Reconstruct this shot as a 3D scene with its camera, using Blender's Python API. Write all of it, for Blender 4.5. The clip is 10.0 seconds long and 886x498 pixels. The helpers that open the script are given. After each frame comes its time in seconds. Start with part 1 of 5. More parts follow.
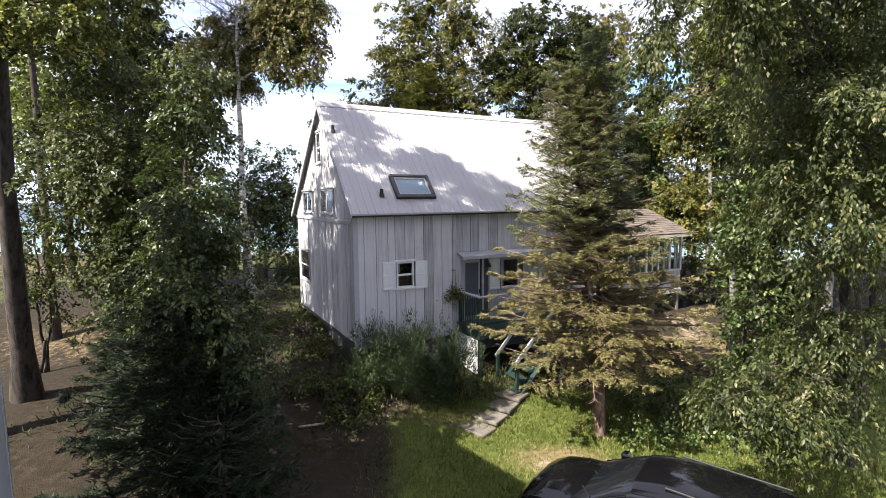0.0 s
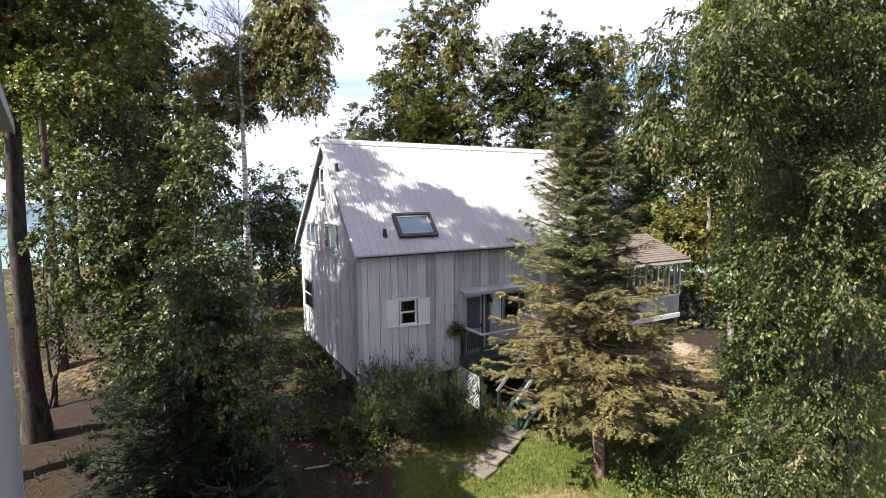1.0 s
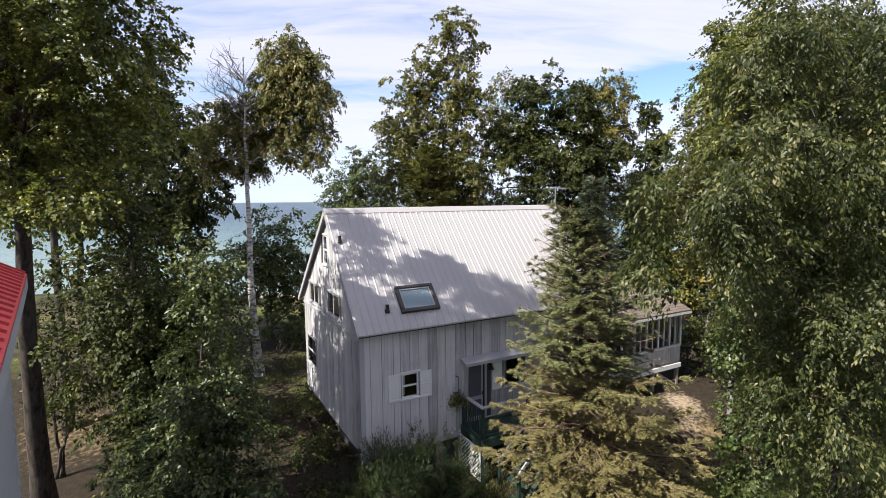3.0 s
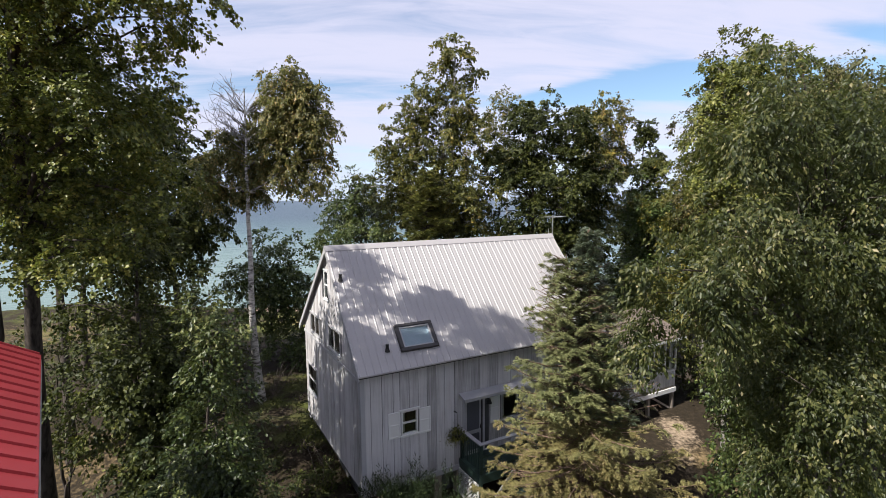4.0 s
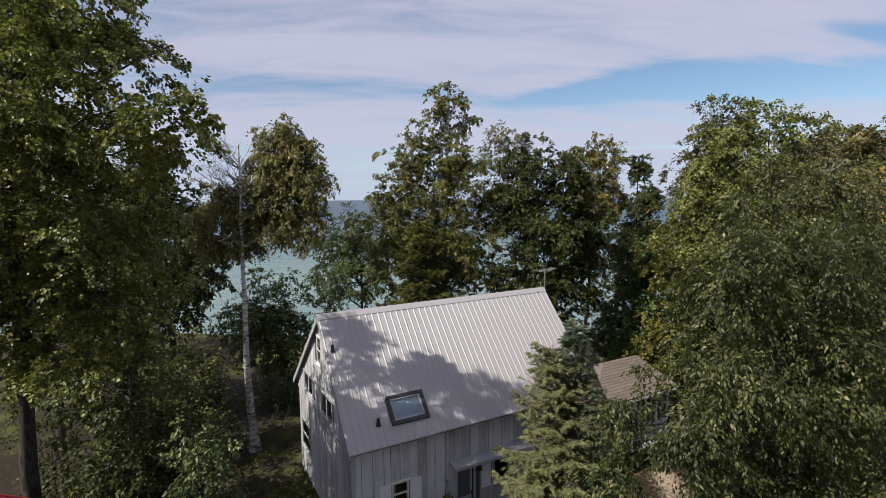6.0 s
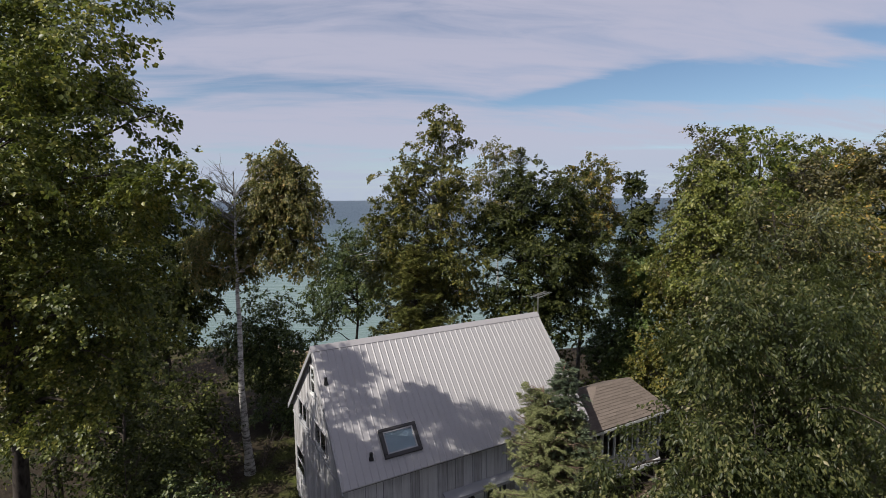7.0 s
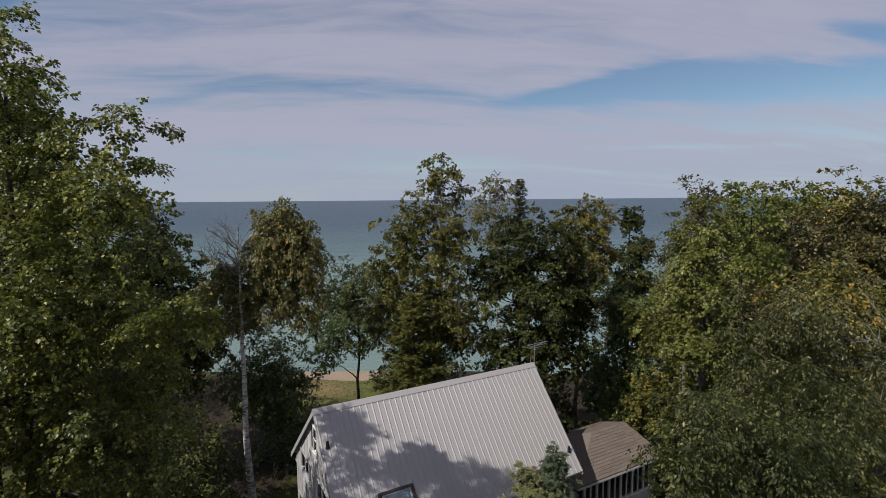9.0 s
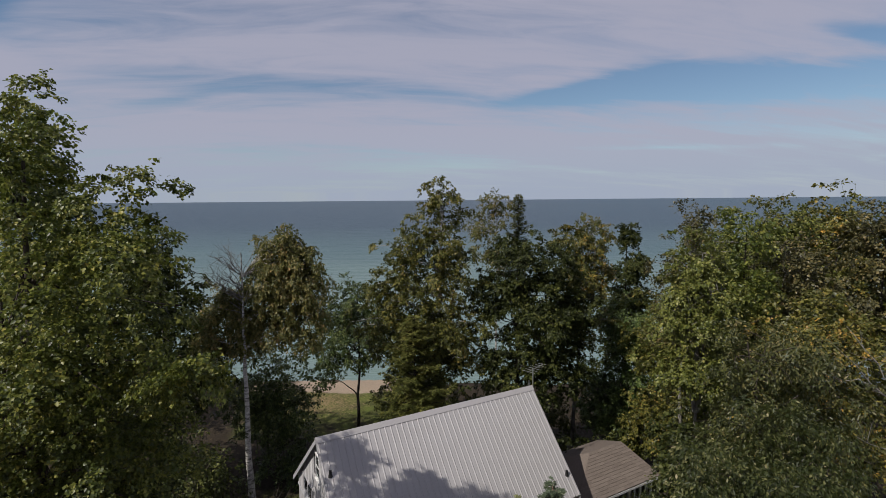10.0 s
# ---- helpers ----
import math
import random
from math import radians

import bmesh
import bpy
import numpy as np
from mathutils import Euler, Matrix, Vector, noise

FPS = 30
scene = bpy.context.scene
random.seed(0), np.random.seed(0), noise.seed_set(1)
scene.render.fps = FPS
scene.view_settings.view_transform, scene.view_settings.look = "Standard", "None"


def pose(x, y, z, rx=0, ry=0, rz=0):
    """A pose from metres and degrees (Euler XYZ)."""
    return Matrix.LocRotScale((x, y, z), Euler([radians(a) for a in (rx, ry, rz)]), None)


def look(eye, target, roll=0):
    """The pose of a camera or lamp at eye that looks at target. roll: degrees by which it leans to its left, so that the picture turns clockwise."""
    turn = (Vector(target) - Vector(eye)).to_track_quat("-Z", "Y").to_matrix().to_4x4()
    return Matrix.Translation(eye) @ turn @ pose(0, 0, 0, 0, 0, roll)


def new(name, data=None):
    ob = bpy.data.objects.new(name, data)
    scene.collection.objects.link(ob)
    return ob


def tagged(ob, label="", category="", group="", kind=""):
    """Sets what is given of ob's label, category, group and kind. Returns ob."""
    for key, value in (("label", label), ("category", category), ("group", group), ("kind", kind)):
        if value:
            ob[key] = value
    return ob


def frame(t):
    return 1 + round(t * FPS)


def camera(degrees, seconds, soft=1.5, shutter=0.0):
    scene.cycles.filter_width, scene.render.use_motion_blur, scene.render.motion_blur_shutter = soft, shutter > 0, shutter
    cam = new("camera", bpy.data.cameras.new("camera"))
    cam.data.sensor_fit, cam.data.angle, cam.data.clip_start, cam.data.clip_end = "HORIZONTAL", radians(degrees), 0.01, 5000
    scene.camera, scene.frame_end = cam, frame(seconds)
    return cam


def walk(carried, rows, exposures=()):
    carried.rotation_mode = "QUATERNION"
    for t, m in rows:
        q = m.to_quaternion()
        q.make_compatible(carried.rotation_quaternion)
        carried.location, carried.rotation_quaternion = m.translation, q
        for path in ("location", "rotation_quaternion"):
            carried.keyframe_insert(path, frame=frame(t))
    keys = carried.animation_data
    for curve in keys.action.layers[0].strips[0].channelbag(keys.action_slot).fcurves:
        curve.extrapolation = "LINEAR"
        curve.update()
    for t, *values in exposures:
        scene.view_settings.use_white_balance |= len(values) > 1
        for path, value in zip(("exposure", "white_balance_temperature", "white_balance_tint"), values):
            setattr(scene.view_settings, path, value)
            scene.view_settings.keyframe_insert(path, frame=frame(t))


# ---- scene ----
cam = camera(83.98, 10.0, 0.45)
EYE, LEAN = 5.9, 0.5
# seconds, x, y, rise, yaw, pitch
ROWS = [
    (0.0, 0.000, 0.000, 0.000, -0.04, -5.86),
    (0.5, -0.037, -0.040, 0.569, -0.19, -5.91),
    (1.0, -0.052, -0.119, 1.164, -0.03, -5.92),
    (1.5, -0.033, -0.100, 1.723, -0.01, -5.92),
    (2.0, 0.016, -0.026, 2.239, 0.06, -5.83),
    (2.5, 0.008, -0.061, 2.805, 0.17, -5.86),
    (3.0, 0.001, -0.069, 3.350, 0.30, -5.72),
    (4.5, 0.005, -0.269, 5.261, 0.06, -5.98),
    (5.0, 0.109, -0.219, 5.806, 0.17, -5.93),
    (5.5, 0.206, -0.160, 6.383, 0.13, -5.94),
    (7.0, 0.489, -0.176, 8.020, -0.15, -5.91),
    (7.5, 0.515, -0.225, 8.604, -0.34, -5.95),
    (8.0, 0.526, -0.470, 9.231, -0.07, -5.97),
    (8.5, 0.587, -0.475, 9.810, 0.08, -5.97),
    (9.0, 0.681, -0.503, 10.381, 0.17, -5.93),
    (9.5, 0.601, -0.650, 10.988, -0.03, -6.00),
    (10.0, 0.621, -0.741, 11.523, -0.03, -5.90),
]
EXPOSURES = [(0.0, 1.6), (1.0, 1.5), (2.5, 1.17), (4.5, 0.68), (5.5, 0.41), (7.5, 0.02), (10.0, -0.25)]
walk(cam, [(t, pose(x, y, EYE + z, 90 + pitch, LEAN, yaw)) for t, x, y, z, yaw, pitch in ROWS], EXPOSURES)

# ---- light ----
SUN = Vector((-0.515, -0.41, 0.70)).normalized()
sun = new("sun", bpy.data.lights.new("sun", "SUN"))
sun.data.energy, sun.data.angle, sun.data.color = 5.0, radians(0.5), (1.0, 0.945, 0.865)
sun.matrix_world = look((0, 0, 60), Vector((0, 0, 60)) - SUN)


class Nodes:
    """A short way to write a node tree."""

    def __init__(self, tree):
        self.tree = tree
        tree.nodes.clear()

    def add(self, kind, inputs=(), **settings):
        n = self.tree.nodes.new(kind)
        for key, value in settings.items():
            setattr(n, key, value)
        for key, value in dict(inputs).items():
            sock = n.inputs[key]
            if isinstance(value, bpy.types.NodeSocket):
                self.tree.links.new(value, sock)
            else:
                sock.default_value = value
        return n

    def math(self, op, a, b=0.0, c=0.0):
        return self.add("ShaderNodeMath", {0: a, 1: b, 2: c}, operation=op).outputs[0]

    def mix(self, fac, a, b, blend="MIX"):
        return self.add("ShaderNodeMix", {0: fac, 6: a, 7: b}, data_type="RGBA", blend_type=blend).outputs[2]

    def noise(self, vec, scale, detail=4.0, rough=0.55, distort=0.0):
        return self.add("ShaderNodeTexNoise", {"Vector": vec, "Scale": scale, "Detail": detail, "Roughness": rough, "Distortion": distort}).outputs[0]

    def ramp(self, fac, stops):
        n = self.add("ShaderNodeValToRGB", {0: fac})
        els = n.color_ramp.elements
        while len(els) < len(stops):
            els.new(0.5)
        for e, (p, c) in zip(els, stops):
            e.position, e.color = p, (*c, 1)
        return n.outputs[0]

    def step(self, x, lo, hi):
        return self.add("ShaderNodeMapRange", {0: x, 1: lo, 2: hi, 3: 0.0, 4: 1.0}, interpolation_type="SMOOTHSTEP").outputs[0]


def make_world():
    w = bpy.data.worlds.new("sky")
    w.use_nodes = True
    scene.world = w
    n = Nodes(w.node_tree)
    way = n.add("ShaderNodeTexCoord").outputs["Generated"]
    xyz = n.add("ShaderNodeSeparateXYZ", {0: way})
    x, y, z = xyz.outputs
    up = n.math("MAXIMUM", z, 0.012)
    vec = n.add("ShaderNodeCombineXYZ", {0: x, 1: y, 2: up}).outputs[0]
    sky = n.add("ShaderNodeTexSky", {"Vector": vec}, sky_type="NISHITA", sun_disc=False, sun_elevation=math.asin(SUN.z),
                sun_rotation=math.atan2(SUN.x, SUN.y), altitude=0, air_density=1.0, dust_density=0.15, ozone_density=3.0).outputs[0]
    # thin streaked cirrus, spread on a level sheet overhead
    low = n.math("ADD", up, 0.16)
    px, py = n.math("DIVIDE", x, low), n.math("DIVIDE", y, low)
    sheet = n.add("ShaderNodeCombineXYZ", {0: n.math("MULTIPLY_ADD", px, 0.42, n.math("MULTIPLY", py, 0.16)), 1: n.math("MULTIPLY_ADD", px, -0.25, n.math("MULTIPLY", py, 1.5)), 2: 3.7}).outputs[0]
    big = n.noise(sheet, 0.9, 5, 0.5, 0.6)
    fine = n.noise(sheet, 3.6, 6, 0.6, 0.8)
    # where the sheet thins out: one long lens of blue, and fainter gaps beside and above it
    ahead = n.math("MAXIMUM", y, 0.05)
    sx, sz = n.math("DIVIDE", x, ahead), n.math("DIVIDE", up, ahead)

    def thin(cx, cz, rx, rz, slope, amount):
        dx = n.math("DIVIDE", n.math("SUBTRACT", sx, cx), rx)
        dz = n.math("DIVIDE", n.math("SUBTRACT", sz, n.math("MULTIPLY_ADD", n.math("SUBTRACT", sx, cx), slope, cz)), rz)
        r = n.math("MULTIPLY_ADD", dx, dx, n.math("MULTIPLY", dz, dz))
        return n.math("MULTIPLY", n.math("EXPONENT", n.math("MULTIPLY", r, -1.0)), amount)

    mid = n.math("MULTIPLY_ADD", n.step(sx, 0.05, 0.5), 0.045, 0.183)
    tall = n.math("MULTIPLY_ADD", n.step(sx, 0.1, 0.55), 0.026, 0.012)
    off = n.math("DIVIDE", n.math("SUBTRACT", sz, mid), tall)
    gap = n.math("EXPONENT", n.math("MULTIPLY", n.math("MULTIPLY", off, off), -1.0))
    gap = n.math("MULTIPLY", gap, n.step(sx, 0.02, 0.32))
    for patch in ((0.92, 0.305, 0.16, 0.018, -0.1, 0.8), (-0.92, 0.4, 0.12, 0.05, 0.3, 0.9), (-0.5, 0.205, 0.12, 0.014, 0.12, 0.25), (0.5, 0.098, 0.3, 0.006, 0.0, 0.25), (-0.05, 0.066, 0.25, 0.012, 0.02, 0.2)):
        gap = n.math("ADD", gap, thin(*patch))
    wisp = n.noise(sheet, 2.1, 5, 0.6, 1.0)
    gap = n.math("MULTIPLY", gap, n.math("MULTIPLY_ADD", n.step(wisp, 0.36, 0.62), 0.6, 0.5))
    cover = n.math("ADD", n.math("MULTIPLY_ADD", big, 1.5, -0.12), n.math("MULTIPLY_ADD", fine, 0.8, -0.4))
    cover = n.math("SUBTRACT", cover, n.math("MULTIPLY", gap, 1.15))
    cover = n.math("MULTIPLY", n.step(cover, 0.08, 0.78), 0.86)
    haze = n.math("MULTIPLY", n.math("SUBTRACT", 1.0, n.step(up, 0.0, 0.15)), 0.72)
    bright = n.mix(cover, sky, (5.15, 5.1, 6.3, 1))
    bright = n.mix(haze, bright, (4.1, 5.0, 6.5, 1))
    bg = n.add("ShaderNodeBackground", {0: bright, 1: 0.093})
    n.tree.links.new(bg.outputs[0], n.add("ShaderNodeOutputWorld").inputs[0])


make_world()


# ---- materials ----
def material(name, build):
    m = bpy.data.materials.new(name)
    m.use_nodes = True
    n = Nodes(m.node_tree)
    out = n.add("ShaderNodeOutputMaterial")
    m.node_tree.links.new(build(n), out.inputs[0])
    return m


def principled(n, colour, rough=0.6, metal=0.0, bump=None, strength=0.3, dist=0.02, spec=0.5):
    inputs = {"Base Color": colour, "Roughness": rough, "Metallic": metal, "Specular IOR Level": spec}
    if bump is not None:
        inputs["Normal"] = n.add("ShaderNodeBump", {"Height": bump, "Strength": strength, "Distance": dist}).outputs[0]
    return n.add("ShaderNodeBsdfPrincipled", inputs).outputs[0]


def where(n, scale=(1, 1, 1)):
    p = n.add("ShaderNodeNewGeometry").outputs["Position"]
    return n.add("ShaderNodeVectorMath", {0: p, 1: scale}, operation="MULTIPLY").outputs[0]


def local(n, scale=(1, 1, 1)):
    p = n.add("ShaderNodeTexCoord").outputs["Object"]
    return n.add("ShaderNodeVectorMath", {0: p, 1: scale}, operation="MULTIPLY").outputs[0]


def painted(name, colour, dark, rough=0.55, grain=(6, 6, 6), amount=0.5, metal=0.0):
    def build(n):
        a = n.noise(local(n, grain), 1.0, 5)
        b = n.noise(where(n), 0.9, 4)
        r = n.add("ShaderNodeObjectInfo").outputs["Random"]
        f = n.math("MULTIPLY", n.math("ADD", n.math("MULTIPLY_ADD", a, 0.9, n.math("MULTIPLY", b, 0.8)), n.math("MULTIPLY", r, 0.5)), amount)
        c = n.mix(f, (*colour, 1), (*dark, 1))
        return principled(n, c, rough, metal, a, 0.25, 0.01)
    return material(name, build)


def leaf(name, stops, through_light=0.3, rough=0.4, patch=0.25, spec=0.3):
    """Leaves that differ one from the next, and in larger patches over the crown."""
    def build(n):
        g = n.add("ShaderNodeNewGeometry")
        one = g.outputs["Random Per Island"]
        wide = n.noise(g.outputs["Position"], 0.55, 3)
        bough = n.noise(g.outputs["Position"], 2.3, 2)
        f = n.math("MULTIPLY_ADD", n.math("SUBTRACT", wide, 0.5), patch * 4, n.math("MULTIPLY_ADD", one, 0.75, 0.1))
        f = n.math("MULTIPLY_ADD", n.math("SUBTRACT", bough, 0.5), 1.1, f)
        c = n.ramp(f, [(p, (r, g_, min(1.0, b * 1.05))) for p, (r, g_, b) in stops])
        gloss = principled(n, c, rough, 0, spec=spec)
        lit = n.mix(0.35, c, (0.33, 0.4, 0.08, 1))
        t = n.add("ShaderNodeBsdfTranslucent", {0: lit}).outputs[0]
        return n.add("ShaderNodeMixShader", {0: through_light * 0.52, 1: gloss, 2: t}).outputs[0]
    return material(name, build)


LEAF_MAPLE = leaf("maple_leaf", [(0.0, (0.026, 0.037, 0.01)), (0.4, (0.08, 0.108, 0.023)), (0.75, (0.19, 0.205, 0.04)), (1.0, (0.34, 0.32, 0.075))], 0.75)
LEAF_TALL = leaf("tall_maple_leaf", [(0.0, (0.02, 0.028, 0.007)), (0.4, (0.066, 0.085, 0.017)), (0.75, (0.17, 0.178, 0.034)), (1.0, (0.35, 0.312, 0.07))], 0.6)
# leaf colour darkened to hold the shade under trees; dark maples share it
LEAF_DARK_SHADED = leaf("dark_shaded_leaf", [(0.0, (0.013, 0.018, 0.005)), (0.55, (0.033, 0.042, 0.01)), (0.9, (0.09, 0.097, 0.022)), (1.0, (0.14, 0.14, 0.035))], 0.26, 0.5, spec=0.18)
LEAF_CHERRY = leaf("cherry_leaf", [(0.0, (0.012, 0.018, 0.006)), (0.45, (0.036, 0.047, 0.015)), (0.8, (0.097, 0.103, 0.032)), (0.96, (0.19, 0.178, 0.07)), (1.0, (0.3, 0.26, 0.14))], 0.6, 0.42, spec=0.27)
LEAF_BIRCH = leaf("birch_leaf", [(0.0, (0.042, 0.046, 0.014)), (0.5, (0.115, 0.114, 0.032)), (0.8, (0.23, 0.185, 0.056)), (1.0, (0.36, 0.225, 0.085))], 0.55, 0.4, 0.12)
LEAF_GOLD = leaf("turning_leaf", [(0.0, (0.034, 0.042, 0.012)), (0.45, (0.095, 0.098, 0.022)), (0.8, (0.22, 0.175, 0.036)), (1.0, (0.44, 0.25, 0.05))], 0.3)
LEAF_OLIVE = leaf("olive_leaf", [(0.0, (0.028, 0.033, 0.009)), (0.45, (0.08, 0.084, 0.018)), (0.8, (0.18, 0.162, 0.034)), (1.0, (0.27, 0.195, 0.05))], 0.4)
LEAF_BROWN = leaf("browning_leaf", [(0.0, (0.036, 0.034, 0.015)), (0.5, (0.078, 0.073, 0.027)), (0.85, (0.145, 0.115, 0.04)), (1.0, (0.22, 0.16, 0.06))], 0.2)
LEAF_BUSH = leaf("bush_leaf", [(0.0, (0.026, 0.045, 0.014)), (0.5, (0.068, 0.105, 0.026)), (1.0, (0.19, 0.23, 0.07))], 0.26)
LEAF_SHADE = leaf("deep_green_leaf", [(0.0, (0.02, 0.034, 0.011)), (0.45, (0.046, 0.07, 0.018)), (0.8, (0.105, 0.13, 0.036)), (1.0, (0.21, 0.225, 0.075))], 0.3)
LEAF_NARROW = leaf("narrow_tree_leaf", [(0.0, (0.009, 0.016, 0.005)), (0.45, (0.028, 0.044, 0.011)), (0.75, (0.072, 0.09, 0.024)), (1.0, (0.18, 0.185, 0.062))], 0.28)
LEAF_LIME = leaf("yellow_green_leaf", [(0.0, (0.034, 0.046, 0.01)), (0.4, (0.096, 0.112, 0.022)), (0.8, (0.19, 0.195, 0.042)), (1.0, (0.3, 0.265, 0.08))], 0.32, 0.4, 0.15)


def fir_look(n):
    """Grey-green young needles on the upper boughs, yellowing and rusty ones lower down."""
    g = n.add("ShaderNodeNewGeometry")
    z = n.add("ShaderNodeSeparateXYZ", {0: g.outputs["Position"]}).outputs[2]
    wide = n.noise(g.outputs["Position"], 1.3, 3)
    one = g.outputs["Random Per Island"]
    old = n.math("ADD", n.math("SUBTRACT", 1.0, n.step(z, 3.2, 7.4)), n.math("MULTIPLY_ADD", wide, 1.2, -0.6))
    f = n.math("MULTIPLY_ADD", n.math("SUBTRACT", wide, 0.5), 0.8, one)
    young = n.ramp(f, [(0.0, (0.1, 0.115, 0.052)), (0.5, (0.2, 0.215, 0.09)), (1.0, (0.32, 0.33, 0.16))])
    tan = n.ramp(f, [(0.0, (0.1, 0.09, 0.04)), (0.4, (0.175, 0.16, 0.062)), (0.75, (0.25, 0.222, 0.088)), (1.0, (0.33, 0.25, 0.13))])
    c = n.mix(n.step(old, 0.25, 0.85), young, tan)
    t = n.add("ShaderNodeBsdfTranslucent", {0: c}).outputs[0]
    return n.add("ShaderNodeMixShader", {0: 0.2, 1: principled(n, c, 0.55, 0, spec=0.25), 2: t}).outputs[0]


NEEDLE_FIR = material("fir_needle", fir_look)
LEAF_RUSSET = leaf("browning_cherry_leaf", [(0.0, (0.016, 0.02, 0.007)), (0.45, (0.046, 0.054, 0.016)), (0.8, (0.1, 0.098, 0.03)), (1.0, (0.19, 0.155, 0.06))], 0.28)
NEEDLE_OLIVE = leaf("olive_needle", [(0.0, (0.045, 0.054, 0.014)), (0.5, (0.115, 0.124, 0.03)), (1.0, (0.24, 0.225, 0.06))], 0.2, 0.5)
# near-black needles: the deep shade over these hemlocks is put into their colour
NEEDLE_SHADED = leaf("shaded_hemlock_needle", [(0.0, (0.006, 0.011, 0.005)), (0.6, (0.014, 0.023, 0.009)), (1.0, (0.036, 0.048, 0.018))], 0.1, 0.55, spec=0.2)
NEEDLE_JUNIPER = leaf("juniper_needle", [(0.0, (0.01, 0.018, 0.007)), (0.6, (0.023, 0.038, 0.013)), (1.0, (0.09, 0.115, 0.034))], 0.12, 0.5, spec=0.2)
NEEDLE_BLUE = leaf("spruce_needle", [(0.0, (0.06, 0.08, 0.048)), (0.6, (0.125, 0.155, 0.09)), (1.0, (0.23, 0.26, 0.15))], 0.2)
GRASS_BLADE = leaf("grass_blade", [(0.0, (0.05, 0.074, 0.014)), (0.5, (0.115, 0.142, 0.03)), (0.85, (0.21, 0.2, 0.06)), (1.0, (0.34, 0.28, 0.12))], 0.3, 0.55, spec=0.15)


def bark(name, a, b, scale=(9, 9, 2.2), rough=0.9):
    def build(n):
        k = n.noise(where(n, scale), 1.0, 6, 0.65)
        return principled(n, n.mix(n.step(k, 0.33, 0.6), (*a, 1), (*b, 1)), rough, 0, k, 0.8, 0.03, 0.2)
    return material(name, build)


BARK = bark("grey_brown_bark", (0.022, 0.018, 0.014), (0.075, 0.062, 0.052))
BARK_PALE = bark("pale_bark", (0.08, 0.072, 0.065), (0.24, 0.225, 0.205))
BARK_FIR = bark("fir_bark", (0.06, 0.04, 0.03), (0.19, 0.13, 0.1))
BARK_BIRCH = bark("birch_bark", (0.05, 0.045, 0.04), (0.46, 0.44, 0.41), (3.0, 3.0, 9.0))
TWIG = bark("dead_twig", (0.14, 0.1, 0.075), (0.33, 0.27, 0.22))


def siding(n):
    r = n.add("ShaderNodeObjectInfo").outputs["Random"]
    streak = n.noise(local(n, (22, 22, 0.9)), 1.0, 6, 0.6)
    blot = n.noise(where(n), 1.3, 4)
    f = n.math("ADD", n.math("MULTIPLY_ADD", streak, 0.9, n.math("MULTIPLY", blot, 0.5)), n.math("MULTIPLY_ADD", r, 0.4, -0.55))
    c = n.ramp(f, [(0.0, (0.26, 0.25, 0.25)), (0.45, (0.5, 0.488, 0.495)), (1.0, (0.64, 0.625, 0.63))])
    return principled(n, c, 0.8, 0, streak, 0.35, 0.008, 0.25)


SIDING = material("weathered_grey_boards", siding)
# dark sheathing behind boards; inside the porch it stands for the room's shade
SHEATHING_AND_SHADE = painted("sheathing_and_room_shade", (0.07, 0.07, 0.075), (0.04, 0.04, 0.042), 0.9)
WHITE = painted("white_paint", (0.74, 0.74, 0.74), (0.5, 0.49, 0.47), 0.5, (4, 4, 4), 0.35)
GREY_SIDING = painted("pale_grey_siding", (0.4, 0.41, 0.44), (0.28, 0.29, 0.31), 0.6, (3, 3, 3), 0.4)
GREY_TRIM = painted("grey_trim_paint", (0.42, 0.42, 0.44), (0.27, 0.27, 0.28), 0.6)
GREEN_PAINT = painted("dark_green_paint", (0.012, 0.034, 0.028), (0.022, 0.038, 0.032), 0.5)
DARK_FRAME = painted("dark_brown_frame", (0.017, 0.016, 0.017), (0.03, 0.027, 0.027), 0.5)
BLACK = painted("black_pipe", (0.006, 0.006, 0.006), (0.014, 0.014, 0.014), 0.6)
SCREEN = painted("insect_screen", (0.05, 0.055, 0.07), (0.075, 0.08, 0.095), 0.6)
BLIND = painted("pale_blue_blind", (0.34, 0.41, 0.45), (0.27, 0.34, 0.385), 0.8)
CURTAIN = painted("pale_curtain", (0.4, 0.38, 0.34), (0.3, 0.28, 0.25), 0.9)
ALUMINIUM = painted("dull_aluminium", (0.55, 0.55, 0.55), (0.4, 0.4, 0.4), 0.4, (9, 9, 9), 0.5, 0.8)
WOOD = painted("raw_grey_wood", (0.3, 0.26, 0.22), (0.16, 0.13, 0.11), 0.85, (3, 30, 30))
CONCRETE = painted("worn_concrete", (0.3, 0.26, 0.225), (0.13, 0.11, 0.09), 0.9, (5, 5, 5), 0.75)


def roof_metal(n):
    r = n.noise(local(n, (0.6, 3.0, 3.0)), 1.0, 4)
    spot = n.noise(local(n, (7, 7, 7)), 1.0, 6, 0.7)
    f = n.math("MULTIPLY_ADD", r, 0.5, n.math("MULTIPLY", n.step(spot, 0.62, 0.8), 0.4))
    c = n.mix(f, (0.375, 0.36, 0.364, 1), (0.305, 0.288, 0.285, 1))
    return principled(n, c, 0.42, 0.0, spot, 0.05, 0.01, 0.4)


ROOF_METAL = material("white_ribbed_roof_metal", roof_metal)


def red_roof(n):
    r = n.noise(where(n, (1, 1, 1)), 1.2, 5)
    return principled(n, n.mix(r, (0.34, 0.035, 0.04, 1), (0.22, 0.025, 0.028, 1)), 0.45, 0, r, 0.1, 0.01)


RED_ROOF = material("red_roof_metal", red_roof)


